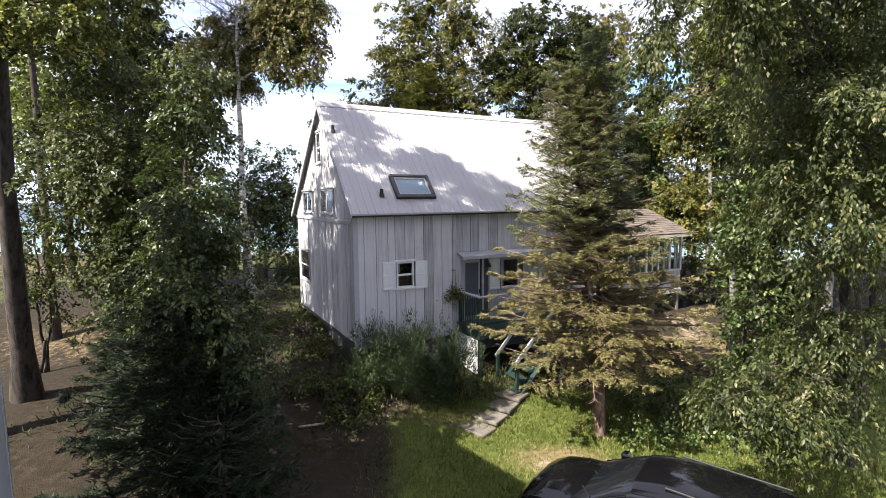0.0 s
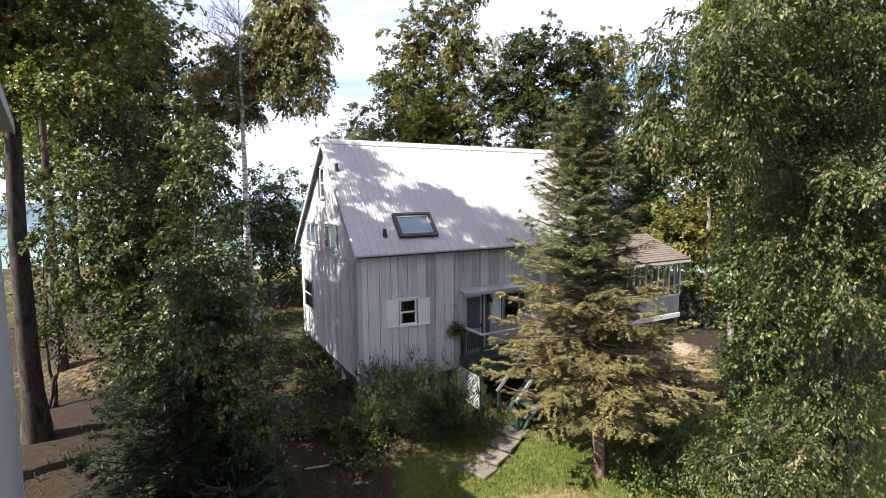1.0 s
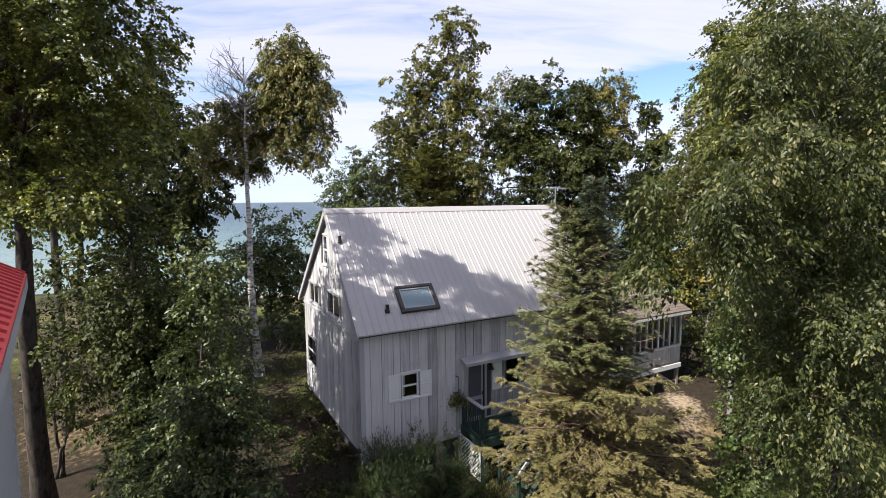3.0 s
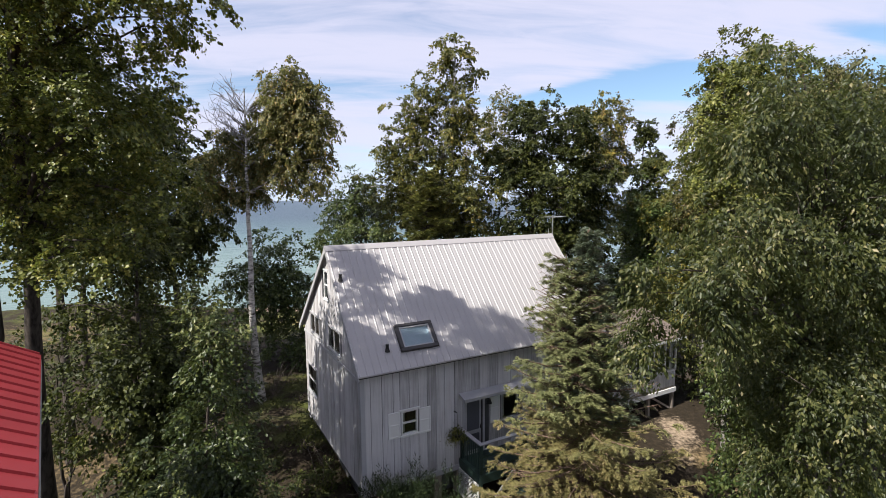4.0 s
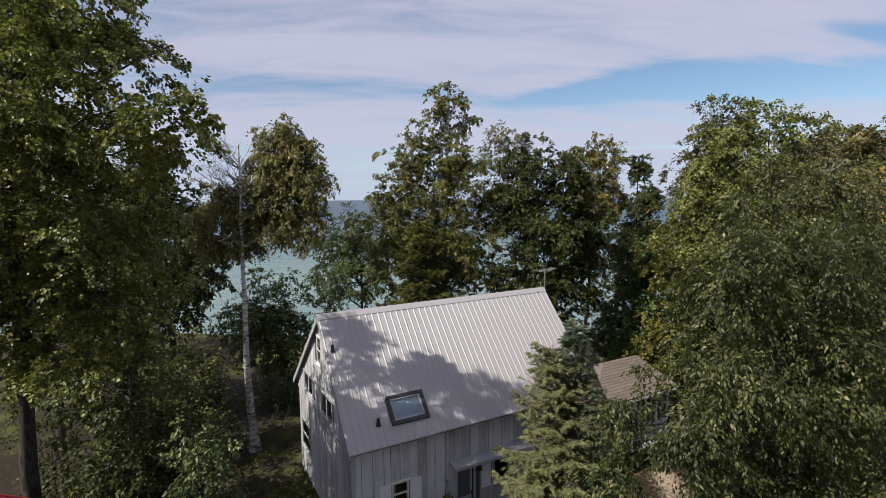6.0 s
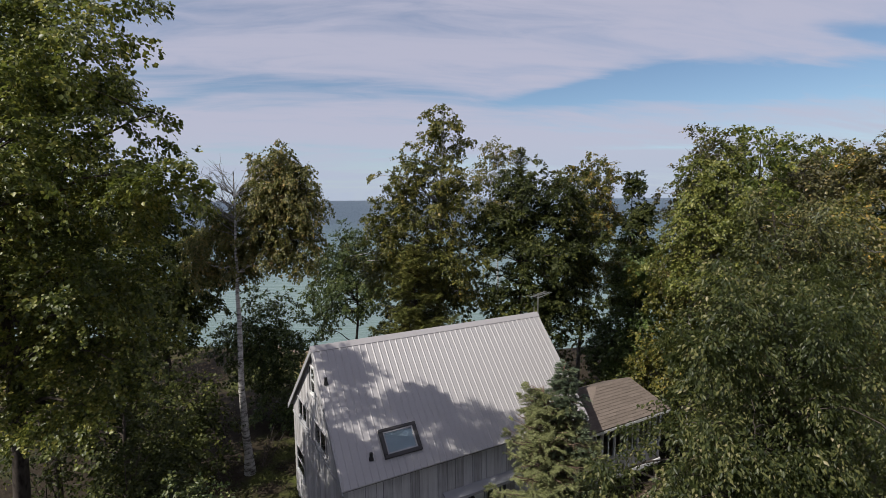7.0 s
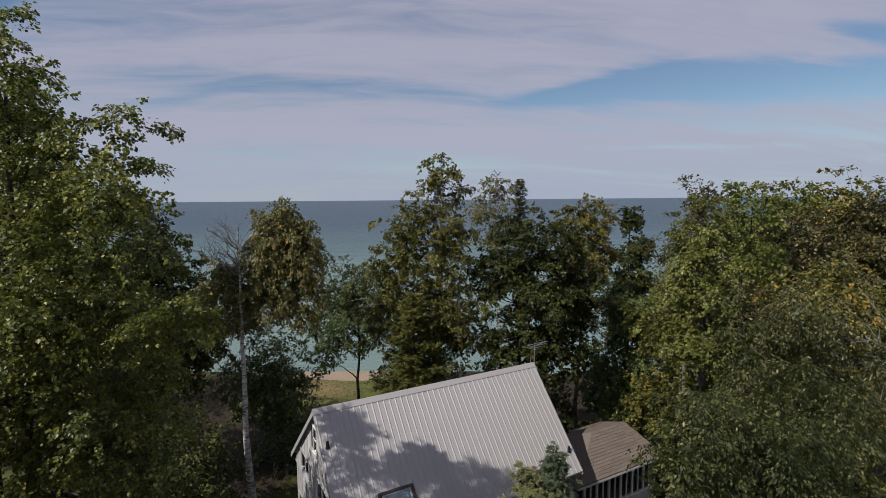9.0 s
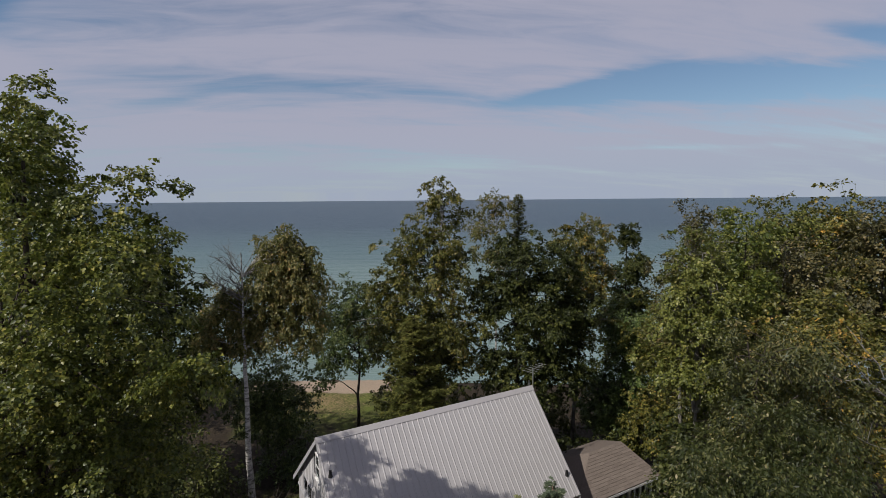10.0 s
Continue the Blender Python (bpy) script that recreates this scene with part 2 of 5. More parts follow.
def shingle(n):
    r = n.add("ShaderNodeObjectInfo").outputs["Random"]
    k = n.noise(where(n, (14, 14, 14)), 1.0, 5, 0.7)
    f = n.math("MULTIPLY_ADD", r, 0.2, n.math("MULTIPLY", k, 0.75))
    return principled(n, n.ramp(f, [(0.1, (0.095, 0.076, 0.064)), (0.6, (0.178, 0.146, 0.126)), (1.0, (0.25, 0.212, 0.185))]), 0.9, 0, k, 0.5, 0.01, 0.2)


SHINGLE = material("brown_asphalt_shingle", shingle)


def glass(name, tint):
    def build(n):
        k = n.noise(local(n, (2, 2, 2)), 1.0, 2)
        b = n.add("ShaderNodeBump", {"Height": k, "Strength": 0.05, "Distance": 0.02}).outputs[0]
        return n.add("ShaderNodeBsdfPrincipled", {"Base Color": (*tint, 1), "Roughness": 0.03, "IOR": 1.3, "Transmission Weight": 1.0, "Normal": b}).outputs[0]
    return material(name, build)


GLASS = glass("window_glass", (0.85, 0.9, 0.92))
CAR_GLASS = material("tinted_car_glass", lambda n: principled(n, (0.008, 0.009, 0.011, 1), 0.05))


def car_paint(n):
    k = n.noise(local(n, (3, 3, 3)), 1.0, 4)
    return n.add("ShaderNodeBsdfPrincipled", {"Base Color": (0.003, 0.003, 0.004, 1), "Roughness": n.math("MULTIPLY_ADD", k, 0.12, 0.04), "IOR": 1.4, "Coat Weight": 0.3, "Coat Roughness": 0.03}).outputs[0]


CAR_PAINT = material("black_car_paint", car_paint)
RUBBER = painted("tyre_rubber", (0.02, 0.02, 0.02), (0.035, 0.033, 0.03), 0.85)
RED_LENS = painted("red_lens", (0.35, 0.012, 0.01), (0.25, 0.01, 0.01), 0.2)


def ground_look(n):
    g = n.add("ShaderNodeAttribute", attribute_name="lawn", attribute_type="GEOMETRY").outputs["Fac"]
    s = n.add("ShaderNodeAttribute", attribute_name="sand", attribute_type="GEOMETRY").outputs["Fac"]
    d = n.add("ShaderNodeAttribute", attribute_name="dry", attribute_type="GEOMETRY").outputs["Fac"]
    p = where(n)
    a, b, c = n.noise(p, 0.8, 5), n.noise(p, 6.0, 6, 0.65), n.noise(p, 45.0, 3)
    # leaf litter, its browns deepened to include shade from a denser canopy
    litter = n.ramp(n.math("MULTIPLY_ADD", b, 0.7, n.math("MULTIPLY", c, 0.3)), [(0.25, (0.013, 0.01, 0.007)), (0.55, (0.034, 0.026, 0.017)), (0.8, (0.085, 0.066, 0.043))])
    turf = n.ramp(n.math("MULTIPLY_ADD", b, 0.6, n.math("MULTIPLY", c, 0.4)), [(0.25, (0.045, 0.06, 0.013)), (0.55, (0.098, 0.118, 0.026)), (0.8, (0.185, 0.18, 0.055))])
    straw = n.ramp(n.math("MULTIPLY_ADD", b, 0.6, n.math("MULTIPLY", c, 0.4)), [(0.25, (0.09, 0.075, 0.03)), (0.55, (0.22, 0.16, 0.085)), (0.8, (0.36, 0.265, 0.16))])
    sand = n.ramp(n.math("MULTIPLY_ADD", b, 0.6, n.math("MULTIPLY", c, 0.4)), [(0.2, (0.17, 0.125, 0.085)), (0.55, (0.34, 0.265, 0.19)), (0.85, (0.5, 0.41, 0.32))])
    col = n.mix(n.step(n.math("MULTIPLY_ADD", n.math("SUBTRACT", a, 0.5), 0.9, g), 0.3, 0.7), litter, turf)
    col = n.mix(n.step(n.math("MULTIPLY_ADD", n.math("SUBTRACT", b, 0.5), 0.9, d), 0.3, 0.75), col, straw)
    col = n.mix(n.step(n.math("MULTIPLY_ADD", n.math("SUBTRACT", b, 0.5), 0.7, s), 0.35, 0.65), col, sand)
    return principled(n, col, 0.95, 0, n.math("MULTIPLY_ADD", b, 0.6, n.math("MULTIPLY", c, 0.4)), 0.9, 0.06, 0.15)


GROUND = material("lawn_litter_and_sand", ground_look)


def lake_look(n):
    p = where(n)
    yy = n.add("ShaderNodeSeparateXYZ", {0: p}).outputs[1]
    bar = n.noise(where(n, (0.004, 0.016, 1)), 1.0, 4)
    far = n.math("ADD", n.step(yy, 60.0, 420.0), n.math("MULTIPLY_ADD", bar, 0.5, -0.25))
    c = n.ramp(far, [(0.0, (0.14, 0.2, 0.185)), (0.3, (0.062, 0.112, 0.118)), (1.0, (0.02, 0.046, 0.066))])
    w = n.noise(where(n, (0.35, 0.9, 1)), 1.0, 5, 0.6)
    w2 = n.noise(where(n, (0.05, 0.14, 1)), 1.0, 3, 0.6)
    h = n.math("MULTIPLY_ADD", w2, 3.0, w)
    bump = n.add("ShaderNodeBump", {"Height": h, "Strength": 0.7, "Distance": 0.5}).outputs[0]
    return n.add("ShaderNodeBsdfPrincipled", {"Base Color": c, "Roughness": 0.32, "IOR": 1.33, "Specular IOR Level": 0.3, "Normal": bump}).outputs[0]


LAKE = material("choppy_lake_water", lake_look)


# ---- mesh helpers ----
def raw_mesh(name, verts, faces, smooth=False):
    """A mesh out of arrays: verts n x 3, faces m x 3 or m x 4."""
    verts, faces = np.asarray(verts, "f4"), np.asarray(faces, "i4")
    me = bpy.data.meshes.new(name)
    m, k = faces.shape
    me.vertices.add(len(verts))
    me.vertices.foreach_set("co", verts.ravel())
    me.loops.add(m * k)
    me.loops.foreach_set("vertex_index", faces.ravel())
    me.polygons.add(m)
    me.polygons.foreach_set("loop_start", np.arange(0, m * k, k, dtype="i4"))
    if smooth:
        me.polygons.foreach_set("use_smooth", np.ones(m, bool))
    me.update(calc_edges=True)
    return me


def link(name, me, mat, parent=None, label="", at=None):
    if mat is not None and not me.materials:
        me.materials.append(mat)
    ob = new(name, me)
    if parent is not None:
        ob.parent = parent
    if at is not None:
        ob.matrix_basis = at
    return tagged(ob, label)


def part(name, bm, mat, parent, label="", smooth=False, at=None):
    me = bpy.data.meshes.new(name)
    bmesh.ops.recalc_face_normals(bm, faces=bm.faces)
    if smooth:
        for fc in bm.faces:
            fc.smooth = True
    bm.to_mesh(me)
    bm.free()
    return link(name, me, mat, parent, label, at)


def box(x0, x1, y0, y1, z0, z1, bevel=0.0, bm=None):
    """A block between two corners, its edges broken by bevel."""
    bm = bm or bmesh.new()
    c = Matrix.Translation(((x0 + x1) / 2, (y0 + y1) / 2, (z0 + z1) / 2)) @ Matrix.Diagonal((abs(x1 - x0), abs(y1 - y0), abs(z1 - z0), 1))
    got = bmesh.ops.create_cube(bm, size=1, matrix=c)
    if bevel:
        edges = list({e for v in got["verts"] for e in v.link_edges})
        bmesh.ops.bevel(bm, geom=edges, offset=bevel, segments=1, affect="EDGES", profile=0.5)
    return bm


def beam(a, b, w, h, bevel=0.0, bm=None):
    """A square bar from a to b."""
    a, b = Vector(a), Vector(b)
    bm = bm or bmesh.new()
    d = b - a
    m = Matrix.Translation((a + b) / 2) @ d.to_track_quat("Z", "Y").to_matrix().to_4x4() @ Matrix.Diagonal((w, h, d.length, 1))
    got = bmesh.ops.create_cube(bm, size=1, matrix=m)
    if bevel:
        bmesh.ops.bevel(bm, geom=list({e for v in got["verts"] for e in v.link_edges}), offset=bevel, segments=1, affect="EDGES")
    return bm


def prism(points, y0, y1, bm=None):
    """A slab between y0 and y1 with the outline points (x, z)."""
    bm = bm or bmesh.new()
    a = [bm.verts.new((x, y0, z)) for x, z in points]
    b = [bm.verts.new((x, y1, z)) for x, z in points]
    bm.faces.new(a), bm.faces.new(b[::-1])
    for i in range(len(points)):
        j = (i + 1) % len(points)
        bm.faces.new((a[i], b[i], b[j], a[j]))
    return bm


def tube_arrays(points, radii, sides=6):
    """Vertices and quads of a tapered tube along points."""
    pts = np.asarray(points, float)
    d = np.gradient(pts, axis=0)
    d /= np.linalg.norm(d, axis=1)[:, None] + 1e-9
    side = np.cross(d, np.where(np.abs(d[:, 2:3]) < 0.9, (0, 0, 1.0), (1.0, 0, 0)))
    side /= np.linalg.norm(side, axis=1)[:, None] + 1e-9
    other = np.cross(d, side)
    a = np.arange(sides) * 2 * np.pi / sides
    ring = side[:, None] * np.cos(a)[None, :, None] + other[:, None] * np.sin(a)[None, :, None]
    v = (pts[:, None] + ring * np.asarray(radii)[:, None, None]).reshape(-1, 3)
    i = np.arange(len(pts) - 1)[:, None] * sides
    k = np.arange(sides)[None]
    j = (k + 1) % sides
    q = np.stack([i + k, i + j, i + sides + j, i + sides + k], -1).reshape(-1, 4)
    return v, q


def join(pieces):
    vs, fs, n = [], [], 0
    for v, q in pieces:
        vs.append(v), fs.append(q + n)
        n += len(v)
    return np.concatenate(vs), np.concatenate(fs)


def unit(a):
    return a / (np.linalg.norm(a, axis=-1, keepdims=True) + 1e-9)


def leaf_arrays(pos, along, normal, length, width, fold=0.14, kind="folded"):
    """Leaves: "needle" is one sliver, "folded" two triangles that meet on the midrib."""
    along = unit(along)
    side = unit(np.cross(along, normal))
    up = np.cross(side, along)
    length, width = np.asarray(length).reshape(-1, 1), np.asarray(width).reshape(-1, 1)
    n = len(pos)
    tip = pos + along * length - up * length * 0.12
    if kind == "needle":
        v = np.stack([pos - side * width * 0.5, pos + side * width * 0.5, pos + along * length], 1)
        return v.reshape(-1, 3), np.arange(n * 3).reshape(-1, 3)
    mid = pos + along * length * 0.45 + up * width * fold
    v = np.stack([pos, mid + side * width * 0.5, tip, mid - side * width * 0.5], 1)
    i = np.arange(n)[:, None] * 4
    return v.reshape(-1, 3), np.concatenate([i + [[0, 2, 1]], i + [[0, 3, 2]]], 1).reshape(-1, 3)


# ---- ground and lake ----
def smooth(x, lo, hi):
    t = np.clip((np.asarray(x, float) - lo) / (hi - lo), 0, 1)
    return t * t * (3 - 2 * t)


def height(x, y):
    x, y = np.asarray(x, float), np.asarray(y, float)
    h = 0.85 * smooth(y - 0.42 * np.clip(x, -14, 14), 11.0, 15.2)
    h = h + 0.07 * np.sin(x * 0.9 + 1.3) * np.sin(y * 0.8) * smooth(np.abs(x) + np.abs(y), 4, 30)
    h = h + 0.5 * np.sin(x * 0.11 + 2.0) * np.sin(y * 0.13) * smooth(-y, 10, 60)
    h = h + 0.75 * smooth(y, 15.0, 19.5) * smooth(-x, 1.5, 4.5)
    edge = 40.0 + 1.6 * np.sin(x * 0.17) + 0.9 * np.sin(x * 0.41 + 1)
    h = h - 3.0 * smooth(y, edge, edge + 7.5)
    h = h - 2.3 * np.clip((y - 45) / 10.0, 0, 1.2) - 6.0 * smooth(y, 62, 110)
    return h


def line(parts):
    return np.unique(np.round(np.concatenate(parts), 4))


def make_ground():
    gx = line([np.arange(-15, 15.01, 0.25), np.arange(-60, 60.1, 1.5), np.linspace(60, 300, 25), -np.linspace(60, 300, 25), np.geomspace(300, 4500, 14), -np.geomspace(300, 4500, 14)])
    gy = line([np.arange(6, 21.01, 0.25), np.arange(-20, 66.1, 1.0), np.linspace(66, 130, 12), -np.geomspace(20, 3000, 24)])
    X, Y = np.meshgrid(gx, gy)
    Z = height(X, Y)
    Z += 0.025 * np.sin(X * 5.1 + np.sin(Y * 3.3)) * np.sin(Y * 4.7)
    nx, ny = len(gx), len(gy)
    v = np.stack([X, Y, Z], -1).reshape(-1, 3)
    i = (np.arange(ny - 1)[:, None] * nx + np.arange(nx - 1)[None]).reshape(-1, 1)
    me = raw_mesh("ground", v, i + [[0, 1, nx + 1, nx]], True)
    ob = tagged(link("ground", me, GROUND), "patchy green lawn, leaf litter and pale beach sand", "ground", kind="structure")
    x, y, z = v.T

    def spot(cx, cy, rx, ry):
        return np.exp(-(((x - cx) / rx) ** 2 + ((y - cy) / ry) ** 2))

    lawn = smooth(x, -2.6, 0.4) * smooth(y, -6, 2) * (1 - smooth(y - 0.25 * x, 11.8, 14.2))
    lawn = np.maximum(lawn, 0.56 * smooth(y, 27, 33) * (1 - smooth(y, 41, 44)) * smooth(x, -17, -13) * (1 - smooth(x, -3, 1)))
    lawn = np.maximum(lawn, 0.38 * smooth(y, 14, 17) * (1 - smooth(y, 28, 34)) * smooth(x, -11, -8) * (1 - smooth(x, -3, -1)))
    lawn = np.maximum(lawn, 0.4 * smooth(-x, 14, 20) * smooth(y, 14, 22) * (1 - smooth(y, 41, 44)))
    dry = 0.75 * spot(2.6, 10.6, 1.6, 0.9) + 0.55 * spot(0.3, 12.4, 2.2, 0.7) + 0.5 * spot(7, 14, 3, 2.5) + 0.6 * spot(10.0, 17.2, 1.8, 1.8) + 0.45 * spot(-13, 16.5, 4, 3) + 0.5 * spot(-8.5, 36.5, 5, 4) + 0.5 * spot(-24, 33, 12, 8)
    bluff = smooth(y, 37.2, 39.6) * smooth(x, -19, -13) * (1 - smooth(x, -3, 0))
    sand = np.maximum(smooth(-z, 0.0, 1.2) * smooth(y, 41, 44.5) * (0.3 + 0.7 * smooth(x, -19, -11)), bluff) + 0.62 * spot(9.7, 19.6, 1.1, 1.7) + 0.4 * spot(8.9, 17.2, 0.9, 1.4) + 0.3 * spot(-11.6, 15.6, 1.8, 1.3) + 0.6 * spot(2.4, 10.3, 0.9, 0.5) + 0.7 * spot(9.8, 9.4, 1.4, 0.6) + 0.3 * spot(9.5, 36, 2.0, 2.0)
    for key, val in (("lawn", lawn), ("dry", dry), ("sand", sand)):
        a = me.attributes.new(key, "FLOAT", "POINT")
        a.data.foreach_set("value", np.clip(val, 0, 1).astype("f4"))
    return ob


make_ground()
WATER = -3.7
wx = line([np.linspace(-4500, 4500, 31)])
wy = line([np.linspace(49, 400, 8), np.geomspace(400, 4900, 12)])
WX, WY = np.meshgrid(wx, wy)
wi = (np.arange(len(wy) - 1)[:, None] * len(wx) + np.arange(len(wx) - 1)[None]).reshape(-1, 1)
tagged(link("water", raw_mesh("water", np.stack([WX, WY, WX * 0 + WATER], -1).reshape(-1, 3), wi + [[0, 1, len(wx) + 1, len(wx)]]), LAKE), "choppy blue-green lake reaching the horizon", "water", kind="structure")


# ---- the grey house, in its own frame: x along the front, y to the back ----
TURN = 28.96
HOUSE = pose(-2.388, 13.924, 0, 0, 0, TURN)
house = tagged(new("house"), "weathered grey board house with a pale ribbed metal roof", "house")
house.matrix_world = HOUSE
GAB, END, FRONT, REAR, RIDGE, EAVE, BACK_EAVE = -0.22, 9.14, -0.25, 6.45, 2.56, -0.55, 6.84
Z_EAVE, Z_RIDGE, Z_BACK, Z_BASE = 5.5, 8.97, 5.4, 1.86
PITCH = (Z_RIDGE - Z_EAVE) / (RIDGE - EAVE)
BACK_PITCH = (Z_RIDGE - Z_BACK) / (BACK_EAVE - RIDGE)


def roof_z(v):
    return Z_RIDGE - (PITCH * (RIDGE - v) if v < RIDGE else BACK_PITCH * (v - RIDGE))


def holed_wall(lo, hi, base, top, holes, thick):
    """A wall from lo to hi along x with its top line, and openings (x0, x1, z0, z1) through it."""
    bm = bmesh.new()
    cuts = sorted({lo, hi, *(h[0] for h in holes), *(h[1] for h in holes)} | ({RIDGE} if lo < RIDGE < hi and top(lo) != top(RIDGE) else set()))
    for a, b in zip(cuts, cuts[1:]):
        mine = sorted((h for h in holes if h[0] <= a + 1e-6 and h[1] >= b - 1e-6), key=lambda h: h[2])
        z = base
        for h in mine:
            prism([(a, z), (b, z), (b, h[2]), (a, h[2])], 0, thick, bm)
            z = h[3]
        prism([(a, z), (b, z), (b, top(b)), (a, top(a))], 0, thick, bm)
    bmesh.ops.remove_doubles(bm, verts=bm.verts, dist=1e-4)
    return bm


def boards(wall, lo, hi, base, top, holes, seed):
    """Upright boards of uneven width with open joints, cut round the openings; each one a piece."""
    rng = random.Random(seed)
    x = lo
    while x < hi - 0.02:
        w = min(rng.choice((0.22, 0.27, 0.31, 0.36)), hi - x)
        a, b = x + 0.008, x + w - 0.008
        spans, z = [], base - rng.uniform(0, 0.02)
        for h in sorted((h for h in holes if h[0] < b and h[1] > a), key=lambda h: h[2]):
            spans.append((z, h[2], h[2]))
            z = max(z, h[3])
        spans.append((z, top(a), top(b)))
        proud = rng.uniform(0.02, 0.032)
        for z0, za, zb in spans:
            if min(za, zb) - z0 > 0.03:
                part("board", prism([(a, z0), (b, z0), (b, zb), (a, za)], -proud, -0.001), SIDING, wall)
        x += w


FRONT_HOLES = [(1.02, 1.58, 3.30, 4.07), (3.28, 3.98, 2.08, 3.98), (4.74, 5.46, 2.96, 3.92)]
GABLE_HOLES = [(2.78, 3.3, 7.1, 8.1), (1.6, 2.95, 5.46, 6.24), (4.15, 5.4, 5.46, 6.2), (4.8, 6.1, 2.88, 4.02)]


def front_top(u):
    return roof_z(FRONT) - 0.14


def gable_top(v):
    return roof_z(v) - 0.12


front_wall = part("wall", holed_wall(GAB, END, Z_BASE, front_top, FRONT_HOLES, 0.14), SHEATHING_AND_SHADE, house, at=pose(0, FRONT, 0))
gable_wall = part("wall", holed_wall(FRONT, REAR, Z_BASE, gable_top, GABLE_HOLES, 0.14), SHEATHING_AND_SHADE, house, at=Matrix(((0, 1, 0, GAB), (1, 0, 0, 0), (0, 0, 1, 0), (0, 0, 0, 1))))
end_wall = part("wall", holed_wall(FRONT, REAR, Z_BASE, gable_top, [], 0.14), SIDING, house, at=Matrix(((0, 1, 0, END - 0.14), (1, 0, 0, 0), (0, 0, 1, 0), (0, 0, 0, 1))))
rear_wall = part("wall", box(GAB, END, REAR - 0.14, REAR, Z_BASE, front_top(0)), SIDING, house)
part("floor", box(GAB + 0.02, END - 0.02, FRONT + 0.02, REAR - 0.02, Z_BASE - 0.2, Z_BASE + 0.12), SHEATHING_AND_SHADE, house)
part("skirt", box(GAB + 0.9, END - 0.1, FRONT + 0.35, FRONT + 0.45, 0.3, Z_BASE - 0.2), SHEATHING_AND_SHADE, house)
part("skirt", box(GAB + 0.3, GAB + 0.4, FRONT + 0.9, REAR - 0.1, 0.3, Z_BASE - 0.2), SHEATHING_AND_SHADE, house)
for pu, pv in ((GAB + 0.12, FRONT + 0.12), (2.3, FRONT + 0.12), (3.1, FRONT + 0.12), (GAB + 0.12, REAR - 0.2), (END - 0.2, FRONT + 0.1)):
    part("foundation_post", box(pu - 0.12, pu + 0.12, pv - 0.12, pv + 0.12, 0.2, Z_BASE - 0.2, 0.01), GREY_TRIM if pu < 0 else WOOD, house, "pale painted block pier" if pu < 0 else "grey timber post")
part("sill_beam", box(GAB - 0.03, 3.3, FRONT - 0.06, FRONT - 0.003, Z_BASE - 0.2, Z_BASE - 0.02, 0.008), GREY_TRIM, house)
part("corner_board", box(GAB - 0.045, GAB + 0.09, FRONT - 0.05, FRONT - 0.035, Z_BASE - 0.05, front_top(0), 0.004), GREY_TRIM, house)
part("corner_board", box(GAB - 0.055, GAB - 0.038, FRONT - 0.05, FRONT + 0.1, Z_BASE - 0.05, front_top(0) - 0.3, 0.004), GREY_TRIM, house)
part("trim_band", box(GAB - 0.065, GAB - 0.034, FRONT + 0.1, REAR, 5.2, 5.3, 0.004), GREY_TRIM, house)

# roof: two sheets, ridge cap, eave boards; ribs one by one on the slope that is seen
R0, R1 = -0.40, 9.37


def slope_slab(v0, v1, thick):
    bm = bmesh.new()
    prof = [(v0, roof_z(v0)), (v1, roof_z(v1)), (v1, roof_z(v1) - thick), (v0, roof_z(v0) - thick)]
    a = [bm.verts.new((R0, v, z)) for v, z in prof]
    b = [bm.verts.new((R1, v, z)) for v, z in prof]
    bm.faces.new(a), bm.faces.new(b[::-1])
    for i in range(4):
        bm.faces.new((a[i], b[i], b[(i + 1) % 4], a[(i + 1) % 4]))
    return bm


roof = part("roof", slope_slab(EAVE, RIDGE, 0.05), ROOF_METAL, house, "pale ribbed sheet metal roof slope")
rear_roof = part("roof", slope_slab(RIDGE, BACK_EAVE, 0.05), ROOF_METAL, house)
part("roof_deck", slope_slab(EAVE + 0.05, RIDGE, 0.1), SHEATHING_AND_SHADE, house, at=pose(0, 0, -0.052))
rise = Vector((0, RIDGE - EAVE, Z_RIDGE - Z_EAVE))
rib_bm = bmesh.new()
away = Vector((0, -rise.z, rise.y)).normalized()
prof = [(-0.036, -0.002), (-0.013, 0.015), (0.013, 0.015), (0.036, -0.002)]
lo = [rib_bm.verts.new(Vector((x, EAVE, Z_EAVE)) + away * h) for x, h in prof]
hi = [rib_bm.verts.new(Vector((x, RIDGE, Z_RIDGE)) + away * h) for x, h in prof]
for i in range(3):
    rib_bm.faces.new((lo[i], lo[i + 1], hi[i + 1], hi[i]))
rib_bm.faces.new(lo[::-1])
first_rib = part("rib", rib_bm, ROOF_METAL, roof, at=pose(R0 + 0.06, 0, 0))
for k in range(1, 43):
    link("rib", first_rib.data, None, roof, at=pose(R0 + 0.06 + k * 0.2297, 0, 0))
cap = bmesh.new()
for sgn, fall in ((-1, PITCH), (1, BACK_PITCH)):
    q = [Vector((x, RIDGE + sgn * d, Z_RIDGE - fall * d + 0.035 + e)) for x in (R0 - 0.01, R1 + 0.01) for d, e in ((0, 0), (0.15, 0), (0.15, -0.02), (0, -0.02))]
    vs = [cap.verts.new(p) for p in q]
    for idx in ((0, 1, 5, 4), (1, 2, 6, 5), (2, 3, 7, 6), (0, 3, 2, 1), (4, 5, 6, 7)):
        cap.faces.new([vs[i] for i in idx])
part("ridge_cap", cap, ROOF_METAL, house)
